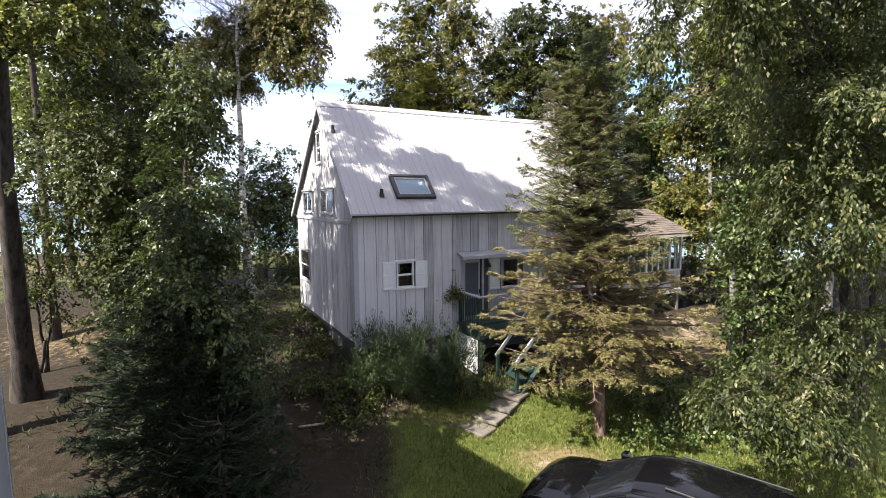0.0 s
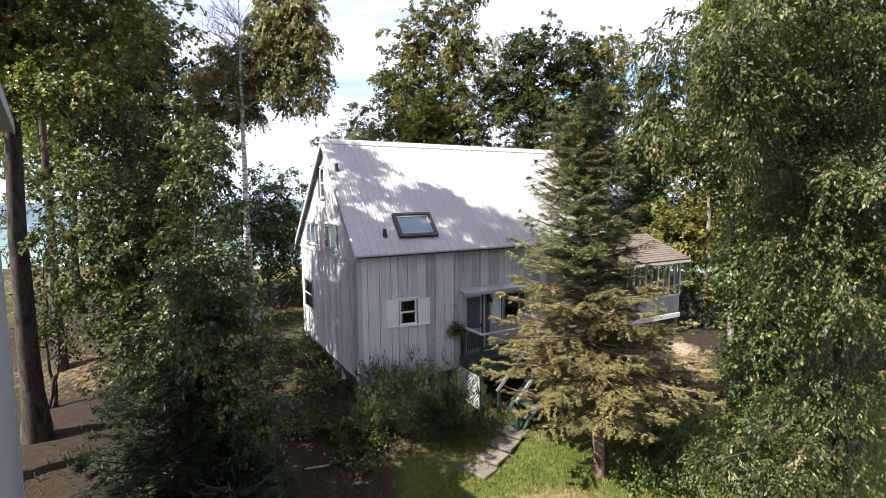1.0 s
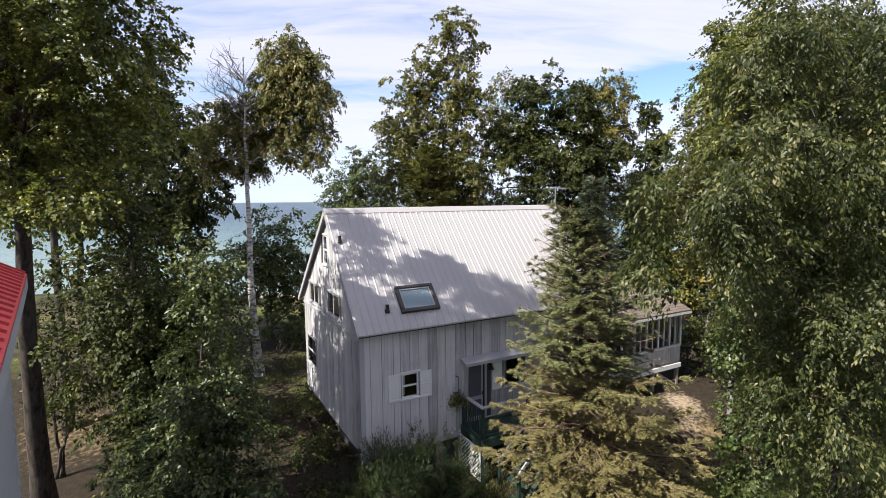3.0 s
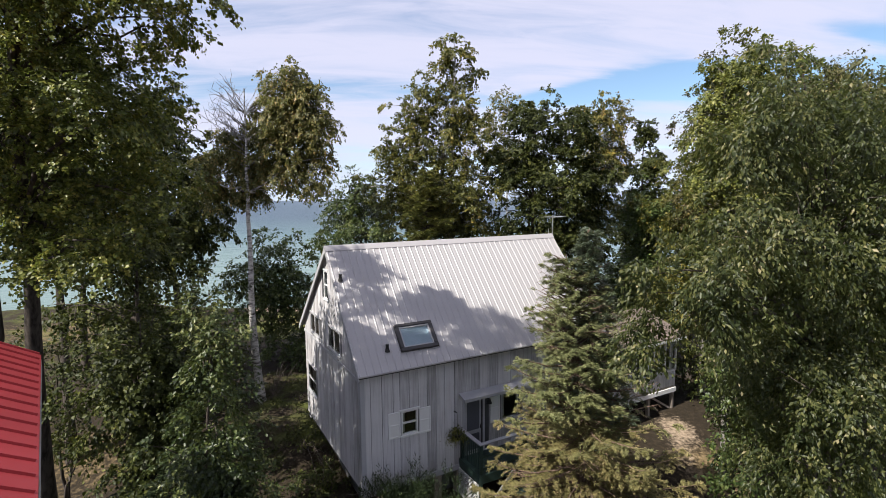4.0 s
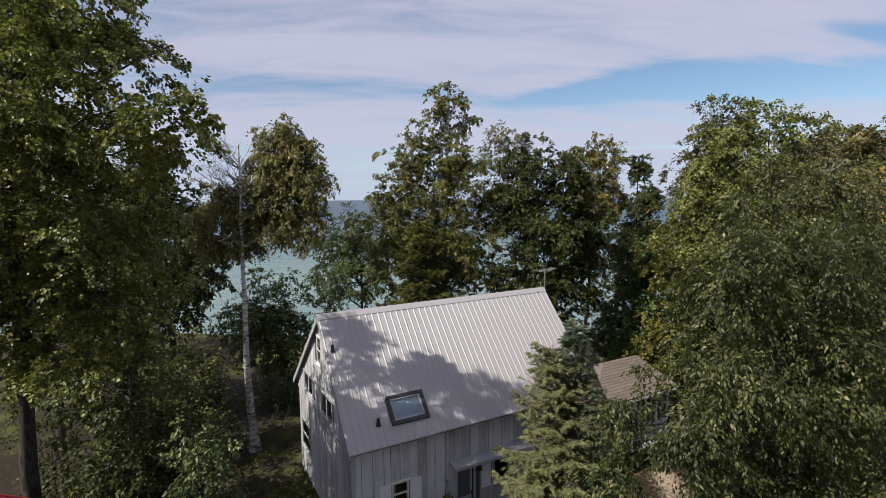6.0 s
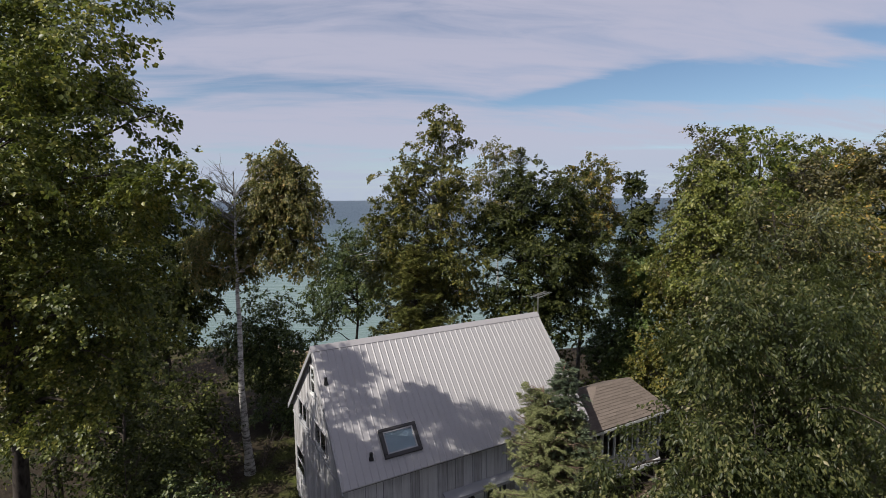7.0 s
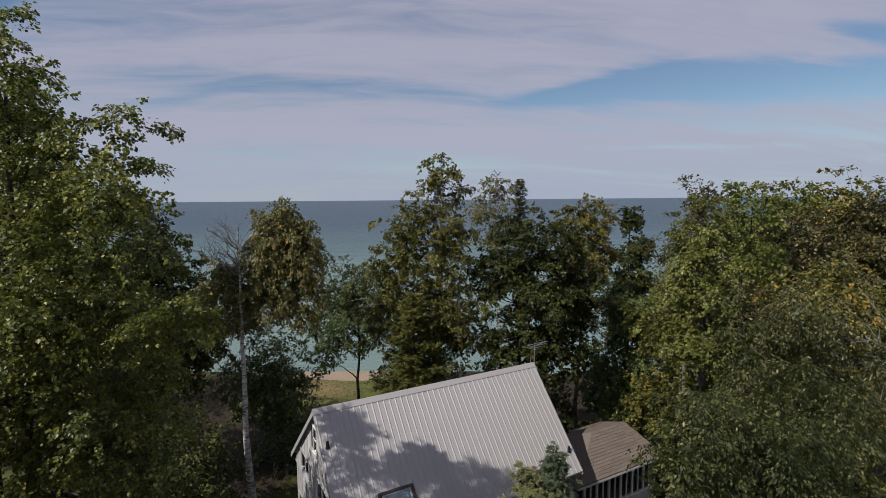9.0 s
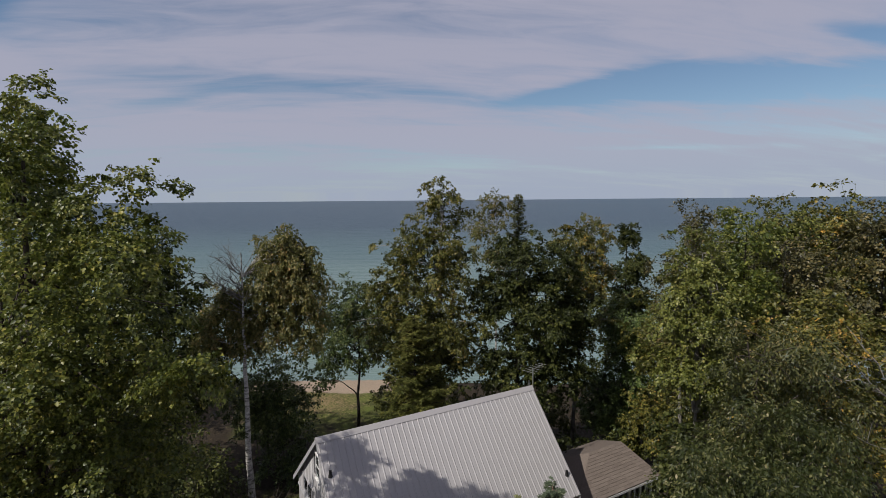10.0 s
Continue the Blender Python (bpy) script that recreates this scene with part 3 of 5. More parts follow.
part("fascia", box(R0, R1, EAVE + 0.03, EAVE + 0.055, Z_EAVE - 0.065, Z_EAVE - 0.03), DARK_FRAME, house)
part("soffit", box(R0, R1, EAVE + 0.055, FRONT - 0.04, Z_EAVE - 0.085, Z_EAVE - 0.067), GREY_TRIM, house)
part("drip_edge", box(R0, R1, EAVE - 0.008, EAVE + 0.02, Z_EAVE - 0.04, Z_EAVE - 0.002, 0.003), ROOF_METAL, house)
for u0 in (R0 + 0.012, R1 - 0.04):
    for sgn in (0, 1):
        v0, v1, z0 = (EAVE, RIDGE, Z_EAVE) if not sgn else (BACK_EAVE, RIDGE, Z_BACK)
        part("rake_board", beam((u0, v0, z0 - 0.14), (u0, v1, Z_RIDGE - 0.12), 0.03, 0.11), GREY_TRIM, house)


def on_roof(u, v, lift=0.0):
    """A frame on the front slope: x along the eave, y up the slope, z away from it."""
    a = math.degrees(math.atan(PITCH))
    return pose(u, v, roof_z(v), a, 0, 0) @ pose(0, 0, lift)


sky_light = part("skylight", box(-0.62, 0.62, -0.02, 0.02, 0, 0.02), DARK_FRAME, house, "dark framed roof window with a pale pane", at=on_roof(1.735, 0.10, 0.0))
for x0, x1, y0, y1 in ((-0.64, 0.64, -0.46, -0.34), (-0.64, 0.64, 0.36, 0.46), (-0.64, -0.52, -0.34, 0.36), (0.52, 0.64, -0.34, 0.36)):
    part("frame", box(x0, x1, y0, y1, 0, 0.11, 0.012), DARK_FRAME, sky_light)
for x0, x1, y0, y1 in ((-0.52, 0.52, -0.34, -0.29), (-0.52, 0.52, 0.31, 0.36), (-0.52, -0.47, -0.29, 0.31), (0.47, 0.52, -0.29, 0.31)):
    part("sash", box(x0, x1, y0, y1, 0.03, 0.075, 0.006), GREY_TRIM, sky_light)
part("blind", box(-0.48, 0.48, -0.30, 0.32, 0.028, 0.034), BLIND, sky_light)
part("pane", box(-0.475, 0.475, -0.295, 0.315, 0.05, 0.056), GLASS, sky_light)


def vent(u, v):
    pipe = bmesh.new()
    bmesh.ops.create_cone(pipe, cap_ends=True, segments=12, radius1=0.05, radius2=0.05, depth=0.22, matrix=Matrix.Translation((0, 0, 0.09)))
    bmesh.ops.create_cone(pipe, cap_ends=True, segments=12, radius1=0.085, radius2=0.055, depth=0.1, matrix=Matrix.Translation((0, 0, 0.02)))
    part("vent_pipe", pipe, BLACK, house, "black plumbing vent pipe", at=pose(u, v, roof_z(v)))


vent(0.68, -0.11), vent(-0.16, 1.65), vent(9.12, 0.0)


def window(u0, u1, z0, z1, wall, at, sashes=1, cols=1, trim=None, curtain=True):
    """A framed window in an opening: frame, sashes with bars, panes and a sill."""
    w = part("window", box(u0 + 0.0, u1, 0.1, 0.135, z0, z0 + 0.03), SHEATHING_AND_SHADE, wall, "sash window with painted frame", at=at)
    t = 0.05
    f = trim or GREY_TRIM
    for a, b, c, d in ((u0, u1, z0, z0 + t), (u0, u1, z1 - t, z1), (u0, u0 + t, z0 + t, z1 - t), (u1 - t, u1, z0 + t, z1 - t)):
        part("frame", box(a, b, -0.04, 0.05, c, d, 0.004), f, w)
    part("sill", box(u0 - 0.05, u1 + 0.05, -0.08, -0.0, z0 - 0.05, z0 - 0.002, 0.006), f, w)
    for i in range(1, sashes):
        z = z0 + (z1 - z0) * i / sashes
        part("meeting_rail", box(u0 + t, u1 - t, -0.03, 0.03, z - 0.025, z + 0.025), f, w)
    for i in range(1, cols):
        x = u0 + (u1 - u0) * i / cols
        part("mullion", box(x - 0.04, x + 0.04, -0.032, 0.03, z0 + t, z1 - t), f, w)
    part("pane", box(u0 + t, u1 - t, -0.022, -0.017, z0 + t, z1 - t), GLASS, w)
    if curtain:
        part("curtain", box(u0 + t, u0 + (u1 - u0) * 0.3, 0.1, 0.11, z0 + t, z1 - t), CURTAIN, w)
    part("head_trim", box(u0 - 0.06, u1 + 0.06, -0.07, -0.03, z1, z1 + 0.06, 0.005), f, w)
    return w


AT_FRONT = Matrix()
AT_GABLE = Matrix()
window(*FRONT_HOLES[0], front_wall, AT_FRONT, 2, 1, WHITE)


def shutter(u0, u1, z0, z1):
    s = part("shutter", box(u0, u1, -0.055, -0.035, z0, z1, 0.004), WHITE, house, "white panelled shutter", at=pose(0, FRONT, 0))
    mid = (z0 + z1) / 2
    for a, b, c, d in ((u0, u1, z0, z0 + 0.06), (u0, u1, mid - 0.03, mid + 0.03), (u0, u1, z1 - 0.06, z1), (u0, u0 + 0.05, z0 + 0.06, z1 - 0.06), (u1 - 0.05, u1, z0 + 0.06, z1 - 0.06)):
        part("stile", box(a, b, -0.07, -0.0555, c, d, 0.003), WHITE, s)


shutter(0.58, 0.98, 3.28, 4.1), shutter(1.62, 2.01, 3.24, 4.06), shutter(4.28, 4.67, 2.95, 3.96)
window(*FRONT_HOLES[2], front_wall, AT_FRONT, 1)
window(*GABLE_HOLES[0], gable_wall, AT_GABLE, 2, 1, WHITE, False)
window(*GABLE_HOLES[1], gable_wall, AT_GABLE, 1, 2, None, False)
window(*GABLE_HOLES[2], gable_wall, AT_GABLE, 1, 2, None, False)
window(*GABLE_HOLES[3], gable_wall, AT_GABLE, 2, 1, None, False)

door = part("door", box(3.31, 3.95, 0.01, 0.045, 2.09, 3.96, 0.004), GREY_TRIM, front_wall, "grey screen door with a dark mesh")
part("screen", box(3.39, 3.87, -0.004, 0.006, 2.85, 3.87), SCREEN, door)
part("screen", box(3.39, 3.87, -0.004, 0.006, 2.17, 2.72), SCREEN, door)
part("door_handle", box(3.89, 3.925, -0.06, -0.0, 2.86, 2.99, 0.008), BLACK, door)
for a, b, c, d in ((3.2, 3.28, 2.08, 3.98), (3.98, 4.06, 2.08, 3.98), (3.2, 4.06, 3.98, 4.06)):
    part("casing", box(a, b, -0.05, -0.033, c, d, 0.004), GREY_TRIM, door)
canopy = part("canopy", prism([(0, 4.17), (0, 4.23), (-0.36, 4.13), (-0.36, 4.03), (-0.33, 4.03), (-0.33, 4.08)], 3.07, 6.2), GREY_TRIM, house, "painted wooden door canopy", at=Matrix(((0, 1, 0, 0), (1, 0, 0, FRONT - 0.035), (0, 0, 1, 0), (0, 0, 0, 1))))
lamp = bmesh.new()
bmesh.ops.create_cone(lamp, cap_ends=True, segments=10, radius1=0.1, radius2=0.05, depth=0.14, matrix=Matrix.Translation((4.17, FRONT - 0.14, 3.78)))
box(4.14, 4.2, FRONT - 0.12, FRONT - 0.03, 3.84, 3.9, 0, lamp)
part("wall_lamp", lamp, BLACK, house, "black wall lantern")

# hanging basket on its hook
basket = tagged(new("hanging_basket"), "hanging basket of trailing plants on a hook", "plant")
basket.matrix_world = HOUSE @ pose(2.85, FRONT - 0.28, 2.95)
part("hook", beam((0, 0.22, 0.75), (0, 0, 0.78), 0.02, 0.02, 0, beam((0, 0, 0.78), (0, 0, 0.1), 0.012, 0.012)), BLACK, basket)
bowl = bmesh.new()
bmesh.ops.create_cone(bowl, cap_ends=True, segments=14, radius1=0.09, radius2=0.17, depth=0.18)
part("pot", bowl, BLACK, basket)
rng = np.random.default_rng(5)
bp = rng.normal(0, (0.15, 0.13, 0.11), (700, 3)) + (0, 0, 0.06)
bp[:, 2] -= 0.5 * np.abs(bp[:, 0])
part_leaves = leaf_arrays(bp, bp * (1, 1, 0.4) + rng.normal(0, 0.1, bp.shape), rng.normal(0, 1, bp.shape) + (0, 0, 1), rng.uniform(0.05, 0.09, 700), 0.035)
link("foliage", raw_mesh("foliage", *part_leaves), LEAF_OLIVE, basket)

# deck, railing, lattice and steps
deck = tagged(new("deck"), "dark green painted porch deck with a pale top rail", "deck")
deck.matrix_world = HOUSE
D0, D1, DV, DZ = 3.1, 6.0, -1.5, 2.04
for k in range(17):
    v = DV + k * 0.0725
    part("plank", box(D0, D1, v, v + 0.066, DZ - 0.035, DZ, 0.003), GREEN_PAINT, deck)
part("rim", box(D0, D1, DV - 0.045, DV - 0.003, DZ - 0.28, DZ + 0.003, 0.005), GREEN_PAINT, deck)
part("rim", box(D0 - 0.045, D0 - 0.003, DV - 0.045, FRONT - 0.03, DZ - 0.28, DZ + 0.003, 0.005), GREEN_PAINT, deck)
for pu, pv in ((D0 + 0.05, DV + 0.05), (D1 - 0.05, DV + 0.05), (D0 + 0.05, FRONT - 0.08), (4.85, DV + 0.05)):
    part("post", box(pu - 0.045, pu + 0.045, pv - 0.045, pv + 0.045, 0.3, DZ + (0.95 if pu < 5 else 0.9), 0.006), GREEN_PAINT, deck)
part("top_rail", box(D0 - 0.03, D0 + 0.11, DV - 0.03, FRONT - 0.03, DZ + 0.95, DZ + 0.99, 0.006), GREY_TRIM, deck)
part("top_rail", box(D0 + 0.112, 4.9, DV - 0.03, DV + 0.11, DZ + 0.95, DZ + 0.99, 0.006), GREY_TRIM, deck)
for k in range(8):
    v = DV + 0.2 + k * 0.13
    part("baluster", box(D0 + 0.035, D0 + 0.065, v, v + 0.03, DZ + 0.08, DZ + 0.95), GREEN_PAINT, deck)
for z in (DZ + 0.1, DZ + 0.5):
    part("rail", box(D0 + 0.1, 4.8, DV + 0.035, DV + 0.065, z, z + 0.08, 0.004), GREEN_PAINT, deck)

lattice = tagged(new("lattice"), "white diamond lattice panel under the deck", "lattice")
lattice.matrix_world = HOUSE @ pose(D0 - 0.06, -0.28, 0.72)
LW, LH = 1.2, 1.02
for a, b, c, d in ((0, LW, 0, 0.05), (0, LW, LH - 0.05, LH), (0, 0.05, 0.05, LH - 0.05), (LW - 0.05, LW, 0.05, LH - 0.05)):
    part("frame", box(-0.012, 0.012, -b, -a, c, d), WHITE, lattice)
for s in (1, -1):
    k = -LH
    while k < LW:
        p = []
        for t in np.linspace(0, LH, 60):
            y = k + t if s > 0 else LW - (k + t)
            if 0 <= y <= LW:
                p.append((0.006 * s, -y, t))
        if len(p) > 2:
            part("lath", beam(p[0], p[-1], 0.008, 0.026), WHITE, lattice)
        k += 0.13

stair = tagged(new("porch_stair"), "green wooden porch stair with sloping handrails", "stairs")
stair.matrix_world = HOUSE
for k in range(7):
    u, z = 3.78 + 0.25 * k, 0.42 + 0.25 * k
    part("tread", box(u - 0.14, u + 0.14, -2.52, -1.62, z - 0.04, z, 0.005), GREEN_PAINT, stair)
for v in (-2.55, -1.6):
    part("stringer", beam((3.6, v, 0.18), (5.4, v, 1.95), 0.22, 0.04), GREEN_PAINT, stair)
    part("handrail", beam((3.6, v, 1.22), (5.35, v, 2.98), 0.05, 0.1, 0.006), GREY_TRIM, stair)
    part("post", box(3.63, 3.72, v - 0.045, v + 0.045, 0.1, 1.26, 0.005), GREEN_PAINT, stair)
    part("post", box(5.25, 5.34, v - 0.045, v + 0.045, 0.2, 2.9, 0.005), GREEN_PAINT, stair)

# paving slabs from the stair to the lawn
rng2 = random.Random(8)
for k in range(4):
    cx, cy = 0.72 + 0.36 * k, 12.1 + 0.5 * k
    slab = part("paving_slab", box(-0.54, 0.54, -0.3, 0.3, -0.08, 0.02, 0.02), CONCRETE, None, at=pose(cx, cy, float(height(cx, cy)) + 0.02, rng2.uniform(-2, 2), rng2.uniform(-2, 2), -36 + rng2.uniform(-5, 5)))
    tagged(slab, "worn grey-brown paving slab in the grass", "paving slab", "slabs of the garden path")

# antenna at the far gable
antenna = tagged(new("antenna"), "bare aluminium television antenna on a mast", "antenna")
antenna.matrix_world = HOUSE @ pose(END + 0.36, RIDGE + 0.1, 0)
part("mast", beam((0, 0, 0.6), (0, 0, 9.75), 0.04, 0.04), ALUMINIUM, antenna)
part("mast", beam((-0.22, 0, 5.0), (-0.22, 0, 9.2), 0.03, 0.03), ALUMINIUM, antenna)
part("boom", beam((-0.5, -0.25, 9.72), (0.9, 0.35, 9.66), 0.03, 0.03), ALUMINIUM, antenna)
for k in range(6):
    s = -0.4 + 0.24 * k
    part("element", beam((s - 0.1, s * 0.42 + 0.32 - 0.03 * k, 9.70), (s + 0.1, s * 0.42 - 0.34 + 0.03 * k, 9.70), 0.014, 0.014), ALUMINIUM, antenna)

# ---- the screened porch on posts ----
porch = tagged(new("screened_porch"), "grey screened porch with a brown shingle hip roof", "porch")
porch.matrix_world = HOUSE
A0, A1, B0, B1, AZ0, AZ1 = 10.45, 14.9, 0.4, 3.6, 2.0, 4.25
part("floor", box(A0, A1, B0, B1, AZ0 - 0.12, AZ0, 0.01), WOOD, porch)
part("beam", box(A0 - 0.2, A1 + 0.02, B0 - 0.06, B0 - 0.003, AZ0 - 0.3, AZ0 - 0.1, 0.008), WHITE, porch)
part("wall", box(A0, A1, B0 + 0.02, B0 + 0.1, AZ0, 2.72), SHEATHING_AND_SHADE, porch)
# inner walls and ceiling coloured dark, so the porch interior reads as shaded
part("wall", box(A0, A1, B1 - 0.1, B1, AZ0, AZ1), SHEATHING_AND_SHADE, porch)
part("wall", box(A0, A0 + 0.1, B0 + 0.1, B1 - 0.1, AZ0, AZ1), SHEATHING_AND_SHADE, porch)
part("ceiling", box(A0, A1, B0 + 0.1, B1 - 0.1, AZ1 + 0.0, AZ1 + 0.03), SHEATHING_AND_SHADE, porch)
part("wall", box(A1 - 0.1, A1, B0 + 0.1, B1 - 0.1, AZ0, 2.72), SIDING, porch)
x = A0
while x < A1 - 0.05:
    w = min(rng2.choice((0.2, 0.24, 0.28)), A1 - x)
    part("board", box(x + 0.005, x + w - 0.005, B0, B0 + 0.018, AZ0 - 0.06, 2.72), SIDING, porch)
    x += w
for k in range(7):
    u = A0 + (A1 - A0) * k / 6
    part("window_post", box(u - 0.05, u + 0.05, B0 - 0.01, B0 + 0.08, 2.72, AZ1, 0.005), WHITE, porch)
    if k < 6:
        um = u + (A1 - A0) / 12
        part("mullion", box(um - 0.025, um + 0.025, B0 + 0.0, B0 + 0.06, 2.79, AZ1 - 0.06), WHITE, porch)
        part("pane", box(u + 0.06, u + (A1 - A0) / 6 - 0.06, B0 + 0.03, B0 + 0.036, 2.79, AZ1 - 0.06), GLASS, porch)
part("window_sill", box(A0, A1, B0 - 0.04, B0 + 0.09, 2.68, 2.75, 0.005), WHITE, porch)
part("header", box(A0, A1, B0 - 0.008, B0 + 0.09, AZ1 - 0.06, AZ1 + 0.02), WHITE, porch)
for k in range(4):
    v = B0 + 0.2 + (B1 - B0 - 0.3) * k / 3
    part("window_post", box(A1 - 0.09, A1 - 0.01, v - 0.05, v + 0.05, 2.72, AZ1), WHITE, porch)
for pu in (A0 + 0.3, 13.2, A1 - 0.12):
    part("post", box(pu - 0.07, pu + 0.07, B0 + 0.0, B0 + 0.14, 0.2, AZ0 - 0.12, 0.01), WOOD, porch)
    part("post", box(pu - 0.07, pu + 0.07, B1 - 0.2, B1 - 0.06, 0.2, AZ0 - 0.12, 0.01), WOOD, porch)
part("brace", beam((13.25, B0 + 0.07, AZ0 - 0.25), (A1 - 0.2, B0 + 0.07, 0.9), 0.05, 0.09), WOOD, porch)
E0, E1, F0, F1, ZE, ZR = 9.75, 15.1, 0.05, 3.95, 4.34, 5.35
K0, K1, KM = 12.3, 14.45, 1.85
hip = bmesh.new()
low = [hip.verts.new(p) for p in ((E0, F0, ZE), (E1, F0, ZE), (E1, F1, ZE), (E0, F1, ZE))]
lowb = [hip.verts.new(p) for p in ((E0, F0, ZE - 0.06), (E1, F0, ZE - 0.06), (E1, F1, ZE - 0.06), (E0, F1, ZE - 0.06))]
r0, r1 = hip.verts.new((K0, KM, ZR)), hip.verts.new((K1, KM, ZR))
for q in ((low[0], low[1], r1, r0), (low[1], low[2], r1), (low[2], low[3], r0, r1), (low[3], low[0], r0), lowb[::-1]):
    hip.faces.new(q)
for i in range(4):
    hip.faces.new((low[i], lowb[i], lowb[(i + 1) % 4], low[(i + 1) % 4]))
porch_roof = part("roof", hip, SHINGLE, porch, "brown asphalt shingle hip roof")
for a, b in (((E0, F0), (E1, F0)), ((E1, F0), (E1, F1)), ((E0, F1), (E0, F0))):
    part("fascia", beam((*a, ZE - 0.1), (*b, ZE - 0.1), 0.03, 0.1), WHITE, porch)
# the low link roof between the house and the porch
part("roof", prism([(9.17, 3.6), (10.44, 3.6), (10.44, 3.75), (9.17, 3.75)], 0.9, 3.5), SHINGLE, porch)
part("wall", box(9.17, 10.44, 1.0, 1.1, 1.3, 3.59), SIDING, porch)


def shingle_course(bm_faces, a, b, top_a, top_b, rows, parent):
    """Rows of shingle strips laid up one slope from the eave a-b to top_a-top_b, each row lapping the last."""
    rngs = random.Random(3)
    a, b, top_a, top_b = Vector(a), Vector(b), Vector(top_a), Vector(top_b)
    nrm = (b - a).cross(top_a - a).normalized()
    for r in range(rows):
        s0, s1 = r / rows, (r + 1) / rows + 0.012
        l0, r0_, l1, r1_ = a.lerp(top_a, s0), b.lerp(top_b, s0), a.lerp(top_a, min(1, s1)), b.lerp(top_b, min(1, s1))
        n = max(1, round((r0_ - l0).length / 0.62))
        for k in range(n):
            f0, f1 = k / n, (k + 1) / n - 0.008
            q = [l0.lerp(r0_, f0) + nrm * 0.022, l0.lerp(r0_, f1) + nrm * 0.022, l1.lerp(r1_, f1) + nrm * 0.006, l1.lerp(r1_, f0) + nrm * 0.006]
            bm = bmesh.new()
            vs = [bm.verts.new(p) for p in q] + [bm.verts.new(q[0] - nrm * 0.018), bm.verts.new(q[1] - nrm * 0.018)]
            bm.faces.new(vs[:4]), bm.faces.new((vs[4], vs[5], vs[1], vs[0]))
            part("shingle", bm, SHINGLE, parent)


shingle_course(None, (E0, F0, ZE), (E1, F0, ZE), (K0, KM, ZR), (K1, KM, ZR), 14, porch_roof)

# ---- the neighbour: pale walls and a red metal roof; its origin lies under the eave's far corner ----
NE, NW, NL = 8.22, 7.0, 6.2
neighbour = tagged(new("house"), "pale grey sided neighbouring house with a red metal roof", "house")
neighbour.matrix_world = pose(-6.15, 7.05, 0, 0, 0, 39.0)
OV = 0.3
for y0 in (-OV - 0.15, OV - NL):
    part("wall", prism([(-OV, 0.0), (-OV, NE + 0.06), (-NW / 2, NE + 1.95), (OV - NW, NE + 0.06), (OV - NW, 0.0)], y0, y0 + 0.15), GREY_SIDING, neighbour)
side = part("wall", box(-OV - 0.15, -OV, OV + 0.152 - NL, -OV - 0.152, 0.0, NE + 0.04), GREY_SIDING, neighbour)
part("wall", box(OV - NW, OV + 0.15 - NW, OV + 0.152 - NL, -OV - 0.152, 0.0, NE + 0.04), GREY_SIDING, neighbour)
for k in range(46):
    part("clapboard", prism([(0, 0.2 + k * 0.17), (0.022, 0.2 + k * 0.17), (0.004, 0.375 + k * 0.17), (0, 0.375 + k * 0.17)], OV + 0.1 - NL, -OV - 0.13), GREY_SIDING, side, at=pose(-OV + 0.001, 0, 0))
part("corner_board", box(-OV + 0.003, -OV + 0.03, -OV - 0.13, -OV + 0.02, 0.1, NE - 0.17, 0.004), GREY_SIDING, neighbour)
n_roof = part("roof", prism([(0.0, 0.0), (-NW / 2, 2.1), (-NW / 2, 2.05), (0.0, -0.025)], -NL, 0.0), RED_ROOF, neighbour, "red standing seam roof slope", at=pose(0, 0, NE))
part("roof", prism([(-NW, 0.0), (-NW / 2 - 0.003, 2.1), (-NW / 2 - 0.003, 2.02), (-NW, -0.06)], -NL, 0.0), RED_ROOF, neighbour, at=pose(0, 0, NE))
for k in range(21):
    part("seam", beam((-0.02, -0.02 - k * 0.305, 0.022), (-NW / 2, -0.02 - k * 0.305, 2.11), 0.028, 0.035), RED_ROOF, n_roof)
part("fascia", box(-0.03, -0.002, -NL + 0.01, -0.01, NE - 0.2, NE - 0.034), GREY_SIDING, neighbour)
part("soffit", box(-OV + 0.031, -0.033, -NL + 0.01, -0.01, NE - 0.17, NE - 0.15), GREY_SIDING, neighbour)

# ---- the black car ----
car = tagged(new("car"), "black station wagon with roof rails parked on the lawn", "car")
car.matrix_world = pose(3.5, 7.35, 0.0, 0, 0, 142)


